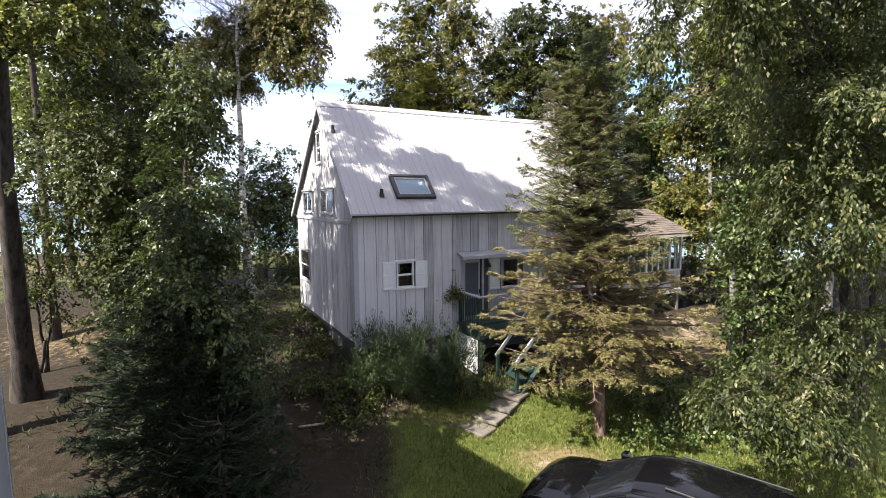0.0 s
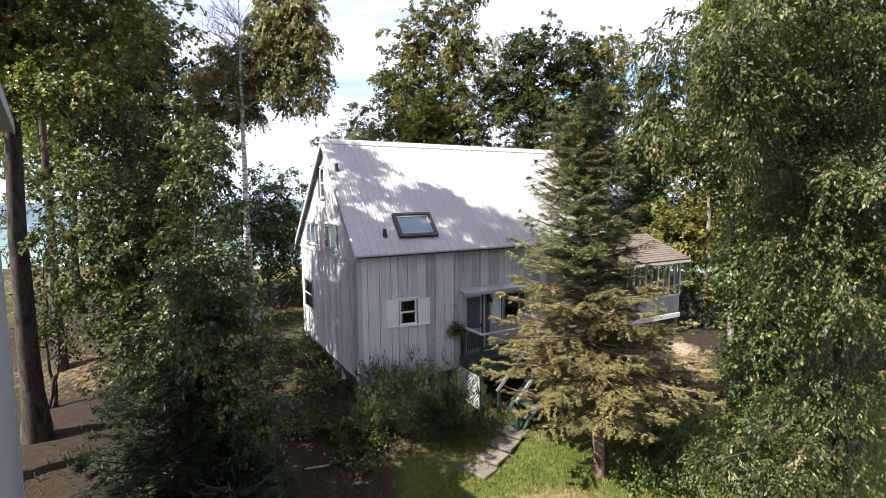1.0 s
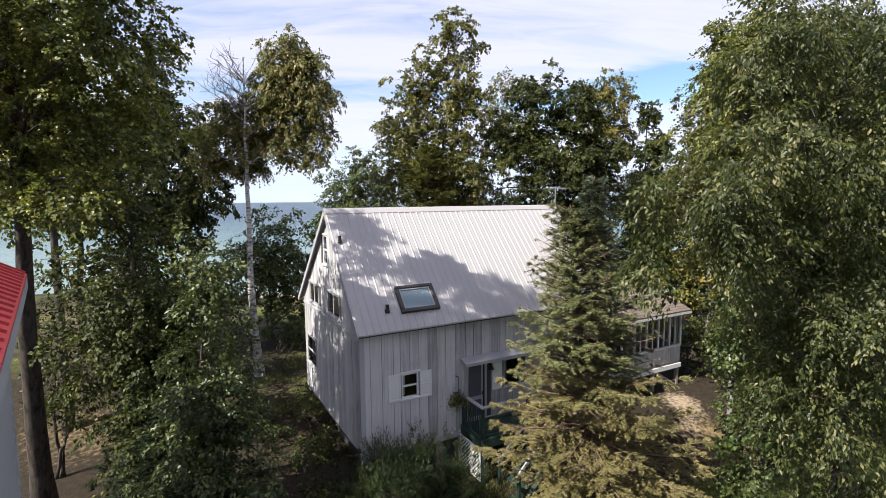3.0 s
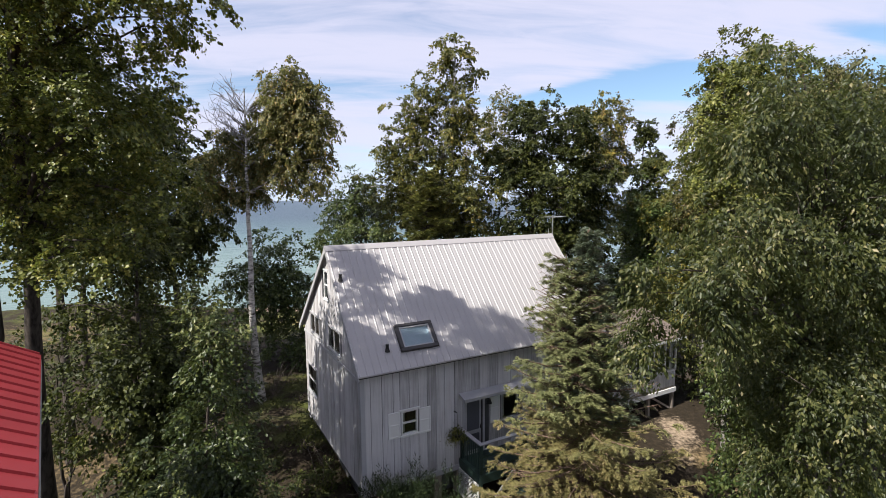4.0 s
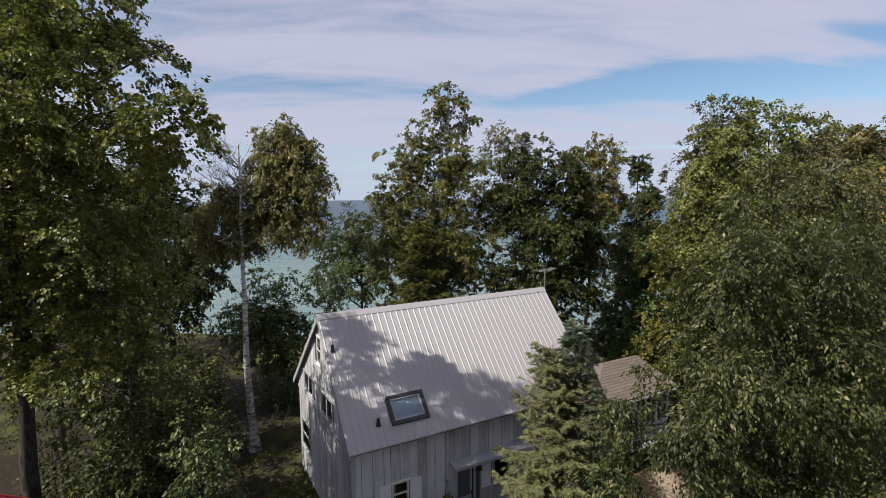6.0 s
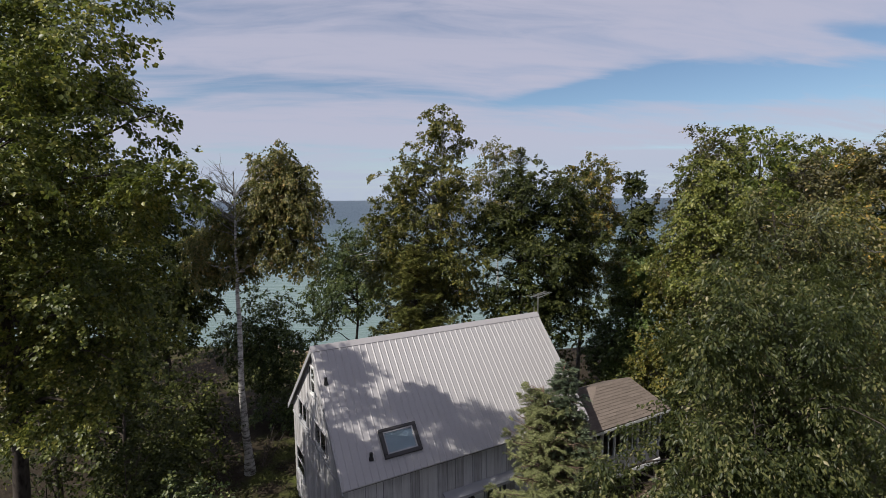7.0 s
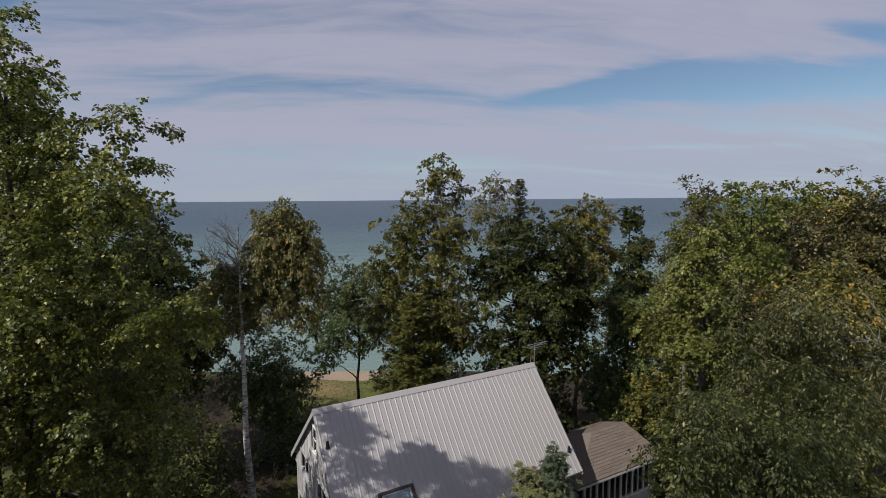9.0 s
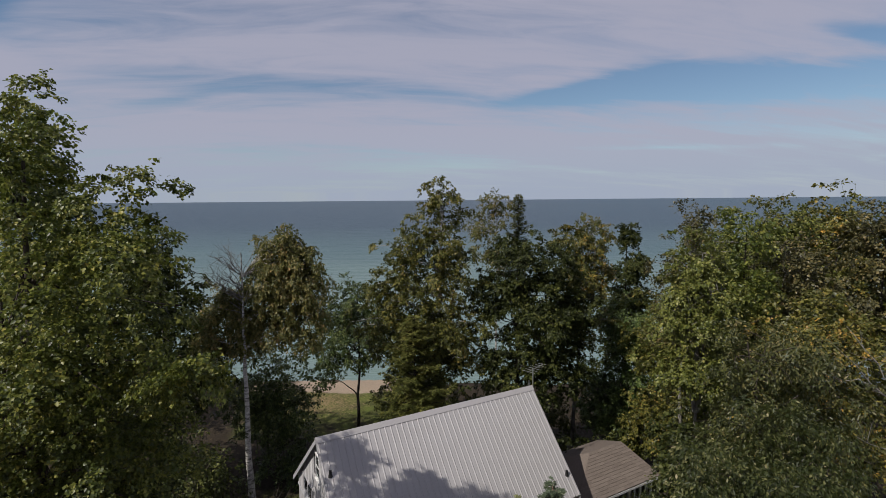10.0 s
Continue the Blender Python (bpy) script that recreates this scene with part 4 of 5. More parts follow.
def car_body():
    """A lofted body: cross-sections from tail to nose."""
    sect = [(-2.25, 0.55, 0.95, 0.72, 0.98), (-2.1, 0.35, 1.02, 0.84, 1.03), (-1.2, 0.3, 1.05, 0.9, 1.06), (0.2, 0.3, 1.03, 0.91, 1.04), (1.0, 0.3, 1.02, 0.9, 1.09), (1.5, 0.31, 0.99, 0.89, 1.08), (1.9, 0.34, 0.92, 0.86, 1.0), (2.15, 0.4, 0.8, 0.79, 0.86), (2.3, 0.5, 0.66, 0.66, 0.7)]
    rings = []
    for x, z0, z1, w, zc in sect:
        rings.append([(x, -w * 0.9, z0), (x, -w, (z0 + z1) / 2), (x, -w * 0.97, z1 - 0.06), (x, -w * 0.82, z1), (x, -w * 0.4, zc), (x, w * 0.4, zc), (x, w * 0.82, z1), (x, w * 0.97, z1 - 0.06), (x, w, (z0 + z1) / 2), (x, w * 0.9, z0)])
    bm = bmesh.new()
    vs = [[bm.verts.new(p) for p in r] for r in rings]
    for a, b in zip(vs, vs[1:]):
        for i in range(10):
            bm.faces.new((a[i], a[(i + 1) % 10], b[(i + 1) % 10], b[i]))
    bm.faces.new(vs[0]), bm.faces.new(vs[-1][::-1])
    bmesh.ops.subdivide_edges(bm, edges=list(bm.edges), cuts=2, smooth=0.7, use_grid_fill=True)
    return bm


part("body", car_body(), CAR_PAINT, car, smooth=True)


GREENHOUSE = [(-2.28, 0.98, 0.74), (-2.2, 1.12, 0.76), (-2.08, 1.32, 0.77), (-1.9, 1.5, 0.78), (-1.6, 1.61, 0.79), (-1.1, 1.67, 0.8), (-0.5, 1.685, 0.8), (0.0, 1.66, 0.8), (0.35, 1.58, 0.8), (0.65, 1.44, 0.8), (0.95, 1.25, 0.8), (1.2, 1.08, 0.79), (1.35, 1.0, 0.78)]


def cabin(first, last, lift, lo, hi):
    """A rounded shell over the seats, from one cross-section to another, between two angles round it."""
    bm = bmesh.new()
    rings = []
    for x, z, w in GREENHOUSE[first:last]:
        ring = []
        for k in range(17):
            a = math.radians(lo + (hi - lo) * k / 16)
            c, s = math.cos(a), math.sin(a)
            ring.append(bm.verts.new((x, (w + lift) * math.copysign(abs(c) ** 0.62, c), 0.97 + (z - 0.97 + lift) * s ** 0.7)))
        rings.append(ring)
    for a, b in zip(rings, rings[1:]):
        for i in range(16):
            bm.faces.new((a[i], a[i + 1], b[i + 1], b[i]))
    return bm


part("window", cabin(0, 13, 0.0, 0, 180), CAR_GLASS, car, "dark tinted car windows", smooth=True)
roof_panel = part("roof_panel", cabin(3, 9, 0.014, 42, 138), CAR_PAINT, car, smooth=True)
for k in range(5):
    y = -0.32 + 0.16 * k
    part("roof_rib", beam((-1.5, y, 1.625 - 0.1 * y * y), (-0.35, y, 1.688 - 0.1 * y * y), 0.022, 0.022, 0.006), CAR_PAINT, roof_panel)
part("antenna_fin", beam((-1.62, 0.0, 1.6), (-1.75, 0.0, 1.72), 0.03, 0.06, 0.01), BLACK, car)
for s in (-1, 1):
    part("roof_rail", beam((-1.6, 0.56 * s, 1.585), (-0.1, 0.56 * s, 1.63), 0.03, 0.035, 0.008), BLACK, car)
    part("pillar", beam((0.42, 0.72 * s, 1.38), (1.22, 0.78 * s, 1.0), 0.05, 0.04, 0.01), CAR_PAINT, car)
    part("wiper", beam((1.22, 0.1 + 0.28 * s, 1.09), (0.98, 0.42 + 0.3 * s, 1.17), 0.015, 0.015), BLACK, car)
    part("headlight", box(2.0, 2.16, 0.5 * s - 0.16, 0.5 * s + 0.16, 0.66, 0.8, 0.03), GLASS, car)
    part("tail_light", box(-2.27, -2.12, 0.66 * s - 0.1, 0.66 * s + 0.1, 0.75, 1.05, 0.03), RED_LENS, car)
    part("mirror", box(0.85, 1.0, 0.95 * s - 0.1, 0.95 * s + 0.1, 1.05, 1.2, 0.03), CAR_PAINT, car)
    for x in (-1.4, 1.45):
        tyre = bmesh.new()
        bmesh.ops.create_cone(tyre, cap_ends=True, segments=20, radius1=0.34, radius2=0.34, depth=0.22, matrix=pose(x, 0.8 * s, 0.34, 90))
        wheel = part("wheel", tyre, RUBBER, car)
        rim = bmesh.new()
        bmesh.ops.create_cone(rim, cap_ends=True, segments=16, radius1=0.2, radius2=0.2, depth=0.24, matrix=pose(x, 0.8 * s, 0.34, 90))
        part("rim", rim, ALUMINIUM, wheel)


# ---- trees ----
def wander(a, b, n, bend, rng):
    """A crooked line from a to b."""
    a, b = np.asarray(a, float), np.asarray(b, float)
    t = np.linspace(0, 1, n)[:, None]
    p = a + (b - a) * t
    off = np.cumsum(rng.normal(0, bend, (n, 3)), axis=0)
    off -= off[-1:] * t
    off[0] = 0
    return p + off * np.sin(np.pi * t) ** 0.5


def broadleaf(label, base, trunk, lobes, clumps, per, leaf_size, mat, seed, bark_mat=None, clump_r=0.55, droop=0.25, flat=0.6, limbs=26, top=None, name="tree", shell=2.4, stems=1, shoots=0.14, wide=(0.6, 0.9), fork=0.0):
    """A tree out of a trunk, limbs that reach into the crown, and leaf sprays at their ends.
    lobes: (x, y, z, rx, ry, rz) of the rounded masses that make up the crown."""
    rng = np.random.default_rng(seed)
    bark_mat = bark_mat or BARK
    clumps = int(clumps * 1.2)
    tree = tagged(new(name), label, "shrub" if name == "shrub" else "tree")
    bx, by = base
    bz = float(height(bx, by)) - 0.1
    org = np.array((bx, by, bz))
    tree.matrix_world = Matrix.Translation(org)
    L = np.array(lobes, float)
    vol = L[:, 3] * L[:, 4] * L[:, 5]
    which = rng.choice(len(L), clumps, p=vol ** 0.66 / (vol ** 0.66).sum())
    d = unit(rng.normal(size=(clumps, 3)))
    rad = rng.random(clumps) ** (1 / shell) * rng.uniform(0.82, 1.12, clumps)
    shoot = rng.random(clumps) < shoots
    rad = np.where(shoot & (d[:, 2] > -0.2), rng.uniform(1.1, 1.45, clumps), rad)
    cen = L[which, :3] + d * rad[:, None] * L[which, 3:]
    # leave some hollows, so that the crown shows sky and shade
    pits = 3 + 2 * len(L)
    at_lobe = rng.integers(0, len(L), pits)
    hollow = L[at_lobe, :3] + unit(rng.normal(size=(pits, 3))) * L[at_lobe, 3:] * 0.9
    deep = np.minimum(rng.uniform(0.9, 1.8, pits) * clump_r, 0.6 * L[at_lobe, 3:].min(axis=1))
    keep = np.ones(clumps, bool)
    for h, gap in zip(hollow, deep):
        keep &= np.linalg.norm(cen - h, axis=1) > gap
    cen = cen[keep]
    inside = L[:, :3][which[keep]]
    out = unit(cen - inside)
    # trunk and limbs
    tops = L[np.argmax(L[:, 2])]
    crown_top = np.array((tops[0], tops[1], tops[2] + 0.1 * tops[5])) if top is None else np.array(top, float)
    wood = []
    main = []
    for s in range(stems):
        foot = org + (rng.normal(0, 0.25, 3) * (1, 1, 0) if s else 0)
        if s and fork:
            foot = main[0][0][np.searchsorted(main[0][0][:, 2], fork)]
        aim = crown_top if s == 0 else L[s % len(L), :3] + (0, 0, 0.4 * L[s % len(L), 5])
        line_ = wander(foot, aim, 14, 0.05, rng)
        r = trunk * (1 - 0.93 * np.linspace(0, 1, 14) ** 0.8) * (0.8 if s else 1) + 0.008
        r[0] *= 1.35
        wood.append(tube_arrays(line_, r, 9))
        main.append((line_, r))
    pick = rng.choice(len(cen), min(limbs, len(cen)), replace=False)
    for i in pick:
        line_, r = main[i % stems]
        j = int(np.clip(np.searchsorted(line_[:, 2], cen[i, 2] - 0.45 * np.linalg.norm(cen[i, :2] - line_[7, :2]) - 0.3), 2, 12))
        n = 7
        limb = wander(line_[j], cen[i], n, 0.08, rng)
        limb[:, 2] += 0.12 * np.sin(np.linspace(0, np.pi, n)) * np.linalg.norm(cen[i] - line_[j])
        wood.append(tube_arrays(limb, np.linspace(r[j] * 0.55, 0.008, n), 5))
        for _ in range(2):
            k = rng.integers(2, n)
            tip = limb[k] + rng.normal(0, clump_r, 3)
            wood.append(tube_arrays(wander(limb[k], tip, 4, 0.05, rng), np.linspace(0.014, 0.005, 4), 4))
    v, q = join(wood)
    link("trunk", raw_mesh("trunk", v - org, q, True), bark_mat, tree)
    # leaves: flat sprays of twigs within each clump, the leaves of a spray facing much the same way
    per = max(20, int(per * 0.44))
    leaf_size *= 1.05
    k = len(cen)
    n = k * per
    c = np.repeat(np.arange(k), per)
    size = np.where(shoot[keep], 0.65, rng.uniform(0.65, 1.35, k))
    face = unit(rng.normal(0, 0.33, (k, 3)) + (0, 0, 1.0) + out * 0.55)
    twig = rng.normal(size=(k, 6, 3)) + out[:, None] * 0.8
    twig -= face[:, None] * (twig * face[:, None]).sum(-1, keepdims=True) * (1 - 0.45 * flat)
    twig = unit(twig) + (0, 0, -droop * 0.4)
    tw = twig[c, rng.integers(0, 6, n)]
    reach = rng.random(n) ** 0.65
    pos = cen[c] + tw * (reach * clump_r * size[c] * 1.3)[:, None] + rng.normal(0, clump_r * 0.09, (n, 3))
    pos[:, 2] -= droop * clump_r * reach ** 2
    along = tw * 0.8 + rng.normal(0, 0.5, (n, 3)) + (0, 0, -droop * 1.3)
    normal = face[c] + rng.normal(0, 0.34, (n, 3))
    length = leaf_size * rng.uniform(0.65, 1.3, n)
    v, f = leaf_arrays(pos - org, along, normal, length, length * rng.uniform(wide[0], wide[1], n))
    link("crown", raw_mesh("crown", v, f), mat, tree)
    return tree


def conifer(label, base, top_z, low_z, radius, mat, seed, whorl=0.34, per=6, needle=0.1, trunk=0.14, bark_mat=None, sag=0.12, power=0.85, thick=16, dead=0.0, name="tree", ragged=0.22, lean=(0.0, 0.0)):
    """A conifer with tiers of flat boughs, side twigs and needles."""
    rng = np.random.default_rng(seed)
    tree = tagged(new(name), label, "tree")
    bx, by = base
    bz = float(height(bx, by)) - 0.08
    org = np.array((bx, by, bz))
    tree.matrix_world = Matrix.Translation(org)
    wood = [tube_arrays(wander(org, (bx + lean[0], by + lean[1], top_z), 12, 0.02, rng), np.linspace(trunk, 0.012, 12), 10)]
    lv, lf, count = [], [], 0
    z = low_z
    while z < top_z - 0.12:
        s = (z - low_z) / (top_z - low_z)
        r_here = radius * (1 - s) ** power * (0.86 + 0.14 * smooth(s, 0.0, 0.12)) + 0.12
        for k in range(per):
            a = rng.uniform(0, 2 * np.pi)
            ln = r_here * rng.uniform(1 - ragged * 1.6, 1 + ragged)
            way = np.array((np.cos(a), np.sin(a), 0))
            n = 9
            t = np.linspace(0, 1, n)
            p = org * (1, 1, 0) + (lean[0] * z / top_z, lean[1] * z / top_z, z + rng.uniform(-0.14, 0.14)) + way * (t * ln)[:, None]
            p[:, 2] += (-sag * ln * np.sin(t * 2.4) + 0.3 * sag * ln * t ** 3 + (0.55 * s) * ln * t)
            p += rng.normal(0, 0.012, p.shape)
            wood.append(tube_arrays(p, np.linspace(0.012 + 0.012 * ln, 0.004, n), 4))
            side = np.array((-way[1], way[0], 0))
            m = max(5, int(ln / 0.085))
            tt = np.clip(rng.uniform(0.12 if ln > 1 else 0.02, 1.02, m), 0, 1)
            bare = rng.random() < dead
            root = np.stack([np.interp(tt, t, p[:, i]) for i in range(3)], 1)
            sgn = rng.choice((-1, 1), m)[:, None]
            reach = (0.14 + 0.42 * np.minimum(ln, 1.7) * (1 - tt) ** 0.7 * np.minimum(1, tt * 4)) * rng.uniform(0.6, 1.15, m)
            tw = unit(way * 0.75 + side * sgn * rng.uniform(0.5, 1.1, (m, 1)) + rng.normal(0, 0.1, (m, 3)))
            if bare:
                for i in range(0, m, 2):
                    wood.append(tube_arrays(np.stack([root[i], root[i] + tw[i] * reach[i] + (0, 0, -0.05)]), (0.006, 0.003), 3))
                continue
            q = np.repeat(np.arange(m), thick)
            f = rng.random(len(q)) ** 0.8
            pos = root[q] + tw[q] * (f * reach[q])[:, None] + rng.normal(0, 0.018, (len(q), 3))
            pos[:, 2] -= 0.16 * reach[q] * f ** 2
            along = tw[q] + unit(rng.normal(size=(len(q), 3)) * (1, 1, 0.45)) * 0.7 + (0, 0, 0.08)
            v, fc = leaf_arrays(pos - org, along, rng.normal(0, 0.22, (len(q), 3)) + (0, 0, 1), needle * rng.uniform(0.7, 1.25, len(q)), needle * 0.34, kind="needle")
            lv.append(v), lf.append(fc + count)
            count += len(v)
        z += whorl * (0.75 + 0.5 * rng.random()) * (1 - 0.45 * s)
    v, q = join(wood)
    link("trunk", raw_mesh("trunk", v - org, q, True), bark_mat or BARK_FIR, tree)
    link("crown", raw_mesh("crown", np.concatenate(lv), np.concatenate(lf)), mat, tree)
    return tree


# the fir on the lawn
conifer("olive-green fir with layered boughs standing on the lawn", (3.9, 11.75), 9.1, 2.0, 2.4, NEEDLE_FIR, 11, 0.33, 14, 0.075, 0.15, BARK_FIR, 0.07, 0.7, 46, 0.16, ragged=0.28, lean=(-0.85, 0.3))
conifer("grey-green spruce crowded against the fir", (4.2, 12.6), 9.75, 4.6, 0.95, NEEDLE_BLUE, 12, 0.3, 8, 0.09, 0.1, BARK_FIR, 0.06, 0.8, 30, 0.05, lean=(-0.7, -0.9))
# broadleaf trees close by
broadleaf("tall maple with dark trunk and deep green crown", (-10.8, 12.3), 0.27, [(-7.4, 9.0, 19.5, 0.4, 0.4, 0.6), (-7.5, 8.9, 18.2, 0.7, 0.6, 0.9), (-7.2, 8.8, 16.6, 1.3, 1.2, 1.2), (-5.6, 9.5, 17.8, 0.6, 0.6, 0.5), (-6.3, 9.2, 17.2, 0.8, 0.8, 0.7), (-4.6, 7.5, 16.6, 0.45, 0.45, 0.35), (-5.4, 8.2, 16.2, 0.7, 0.7, 0.6), (-5.2, 9.0, 15.4, 0.7, 0.7, 0.7), (-6.7, 8.6, 14.6, 1.5, 1.4, 1.5), (-5.1, 8.8, 14.0, 0.8, 0.75, 0.65), (-4.0, 8.2, 14.2, 0.7, 0.6, 0.4), (-3.4, 8.0, 14.1, 0.35, 0.35, 0.25), (-8.9, 9.6, 13.0, 2.2, 2.0, 2.0), (-7.0, 9.5, 12.2, 1.8, 1.6, 1.4), (-5.9, 9.8, 12.6, 0.65, 0.7, 0.9), (-9.4, 10.6, 10.8, 1.6, 1.5, 1.3), (-10.8, 11.8, 12.3, 1.7, 1.5, 2.0), (-6.6, 10.4, 10.6, 1.2, 1.1, 1.0), (-8.7, 10.0, 9.3, 0.8, 0.7, 0.8), (-7.2, 10.0, 9.6, 0.9, 0.9, 0.9), (-8.3, 10.0, 10.8, 0.9, 0.8, 0.9)], 740, 290, 0.072, LEAF_TALL, 21, None, 0.38, 0.25, 0.45, 56, (-7.4, 8.8, 18.2), wide=(0.75, 1.05))
# added crown clumps, set on the sun's path to shadow the grey roof
broadleaf("maple clumps added to cast shadows on the roof", (-10.4, 10.2), 0.2, [(-8.6, 11.3, 16.4, 0.5, 0.45, 0.35), (-8.5, 10.0, 16.1, 0.4, 0.35, 0.3), (-7.42, 10.25, 16.25, 0.4, 0.35, 0.3), (-6.67, 10.74, 16.31, 0.4, 0.35, 0.3)], 130, 200, 0.08, LEAF_TALL, 28, None, 0.32, 0.2, 0.5, 20, (-9.0, 9.8, 15.6), shoots=0.03, wide=(0.6, 0.9))
broadleaf("tall slender maple rising over the others", (-13.6, 16.8), 0.17, [(-13.3, 16.5, 19.8, 0.8, 0.8, 1.5), (-13.7, 16.6, 17.8, 1.3, 1.2, 1.4), (-13.5, 16.8, 15.0, 1.4, 1.3, 1.6)], 220, 110, 0.14, LEAF_MAPLE, 29, None, 0.42, 0.2, 0.5, 26, (-13.2, 16.5, 20.2), shoots=0.03)
broadleaf("sunlit narrow tree with dense green leaves", (-4.7, 9.1), 0.09, [(-4.4, 8.8, 7.6, 0.55, 0.55, 1.0), (-4.45, 8.8, 5.8, 0.85, 0.8, 1.6), (-4.35, 8.6, 3.9, 1.05, 0.9, 1.5), (-3.7, 8.6, 3.0, 0.7, 0.6, 0.9)], 420, 170, 0.072, LEAF_NARROW, 22, None, 0.27, 0.3, 0.7, 20, wide=(0.5, 0.75), shoots=0.08)
broadleaf("slim leafy tree beside a narrow tree", (-6.8, 11.9), 0.1, [(-7.0, 11.8, 6.4, 0.8, 0.8, 1.6), (-6.9, 11.6, 4.0, 1.0, 1.0, 1.8)], 170, 120, 0.1, LEAF_DARK_SHADED, 23, None, 0.38, 0.3, 0.7, 20)
conifer("hemlock darkened as in deep shade, with low spreading boughs", (-4.5, 8.1), 4.3, 0.9, 1.75, NEEDLE_SHADED, 24, 0.22, 8, 0.1, 0.08, BARK, 0.2, 0.6, 18)
conifer("hemlock darkened as in deep shade, with low spreading boughs", (-5.6, 9.7), 5.2, 0.9, 1.5, NEEDLE_SHADED, 25, 0.26, 7, 0.1, 0.08, BARK, 0.2, 0.6, 16)
conifer("hemlock darkened as in deep shade, with low spreading boughs", (-3.5, 7.3), 2.6, 0.5, 1.3, NEEDLE_SHADED, 26, 0.2, 7, 0.09, 0.06, BARK, 0.2, 0.5, 16)
conifer("hemlock darkened as in deep shade, with low spreading boughs", (-6.9, 11.3), 5.6, 0.7, 1.5, NEEDLE_SHADED, 75, 0.26, 8, 0.11, 0.08, BARK, 0.2, 0.6, 16)
broadleaf("dark leafy shrub under the maples", (-8.6, 13.5), 0.03, [(-8.6, 13.6, 1.4, 1.0, 0.9, 0.7)], 80, 90, 0.11, LEAF_DARK_SHADED, 79, None, 0.35, 0.1, 0.8, 12, None, "shrub")
broadleaf("cherry with hanging lance-shaped leaves", (8.9, 10.4), 0.19, [(3.45, 7.6, 8.3, 0.5, 0.5, 0.7), (3.5, 7.65, 8.6, 0.6, 0.5, 0.9), (4.0, 7.6, 9.0, 0.8, 0.7, 0.9), (4.5, 7.7, 8.7, 0.8, 0.7, 0.9), (3.7, 7.6, 9.1, 0.65, 0.65, 0.8), (5.0, 8.0, 11.4, 0.7, 0.7, 0.7), (4.3, 7.6, 8.9, 0.8, 0.8, 0.9), (5.0, 7.6, 9.8, 1.0, 0.9, 1.1), (5.5, 8.2, 11.9, 0.9, 0.8, 0.8), (6.6, 8.2, 6.2, 1.4, 1.3, 2.0), (6.9, 8.6, 9.6, 1.7, 1.5, 2.0), (6.9, 8.6, 11.8, 1.1, 1.0, 0.8), (5.5, 8.0, 2.6, 1.1, 0.8, 0.5), (8.3, 9.6, 7.4, 2.0, 1.7, 3.2), (7.2, 8.8, 3.3, 1.2, 1.1, 1.2), (8.6, 10.0, 11.4, 1.4, 1.3, 1.3), (6.3, 8.5, 7.7, 1.0, 0.9, 0.8), (4.9, 8.0, 2.4, 0.7, 0.6, 0.4), (6.3, 8.2, 2.2, 0.9, 0.7, 0.6)], 1180, 245, 0.08, LEAF_CHERRY, 27, None, 0.36, 0.55, 0.8, 70, (6.9, 8.8, 11.2), wide=(0.4, 0.55))
# behind the house
birch = broadleaf("white-barked birch with drooping bronze-green crown", (-8.3, 21.0), 0.2, [(-6.5, 21.0, 15.6, 0.8, 0.8, 0.6), (-5.6, 21.0, 14.8, 0.8, 0.8, 0.8), (-7.2, 21.3, 14.9, 0.8, 0.8, 0.7), (-6.3, 21.2, 14.2, 1.3, 1.2, 0.9), (-5.2, 21.0, 13.6, 0.8, 0.9, 0.8), (-7.5, 21.4, 13.6, 1.0, 1.0, 0.8), (-9.0, 21.3, 13.0, 0.8, 0.8, 0.6), (-6.6, 21.2, 12.8, 1.3, 1.2, 0.8), (-9.9, 21.1, 12.2, 0.8, 0.8, 0.6), (-8.3, 21.5, 12.1, 1.1, 1.0, 0.8), (-5.4, 21.0, 12.2, 0.8, 0.8, 0.7), (-10.0, 21.0, 11.0, 0.7, 0.7, 0.6), (-8.6, 21.4, 11.0, 1.0, 0.9, 0.6), (-6.8, 21.1, 11.5, 0.9, 0.9, 0.6), (-5.6, 21.0, 11.3, 0.5, 0.5, 0.6)], 860, 180, 0.093, LEAF_BIRCH, 31, BARK_BIRCH, 0.33, 0.6, 0.8, 40, (-8.2, 20.6, 15.1), shoots=0.08)
srng = np.random.default_rng(71)
swood = []
for k in range(26):
    z = srng.uniform(10.8, 13.2)
    a0 = np.array((0.007 * z, -0.027 * z, z))
    tip = a0 + np.array((-srng.uniform(0.4, 1.7), srng.normal(-0.1, 0.4), srng.uniform(0.3, 1.5)))
    limb = wander(a0, tip, 6, 0.06, srng)
    swood.append(tube_arrays(limb, np.linspace(0.022, 0.006, 6), 4))
    for _ in range(5):
        j = srng.integers(2, 6)
        swood.append(tube_arrays(wander(limb[j], limb[j] + srng.normal(0, 0.3, 3) + (0, 0, 0.25), 4, 0.03, srng), np.linspace(0.012, 0.004, 4), 3))
link("dead_limb", raw_mesh("dead_limb", *join(swood), True), BARK_PALE, birch, "bare dead top with fine grey twigs")
broadleaf("small round tree in front of the lake", (-9.9, 27.2), 0.1, [(-10.0, 27.2, 6.0, 2.4, 1.9, 2.8), (-8.0, 26.0, 2.6, 2.0, 1.6, 1.2), (-8.5, 26.8, 5.8, 1.6, 1.5, 2.0)], 330, 150, 0.13, LEAF_SHADE, 32, None, 0.5)
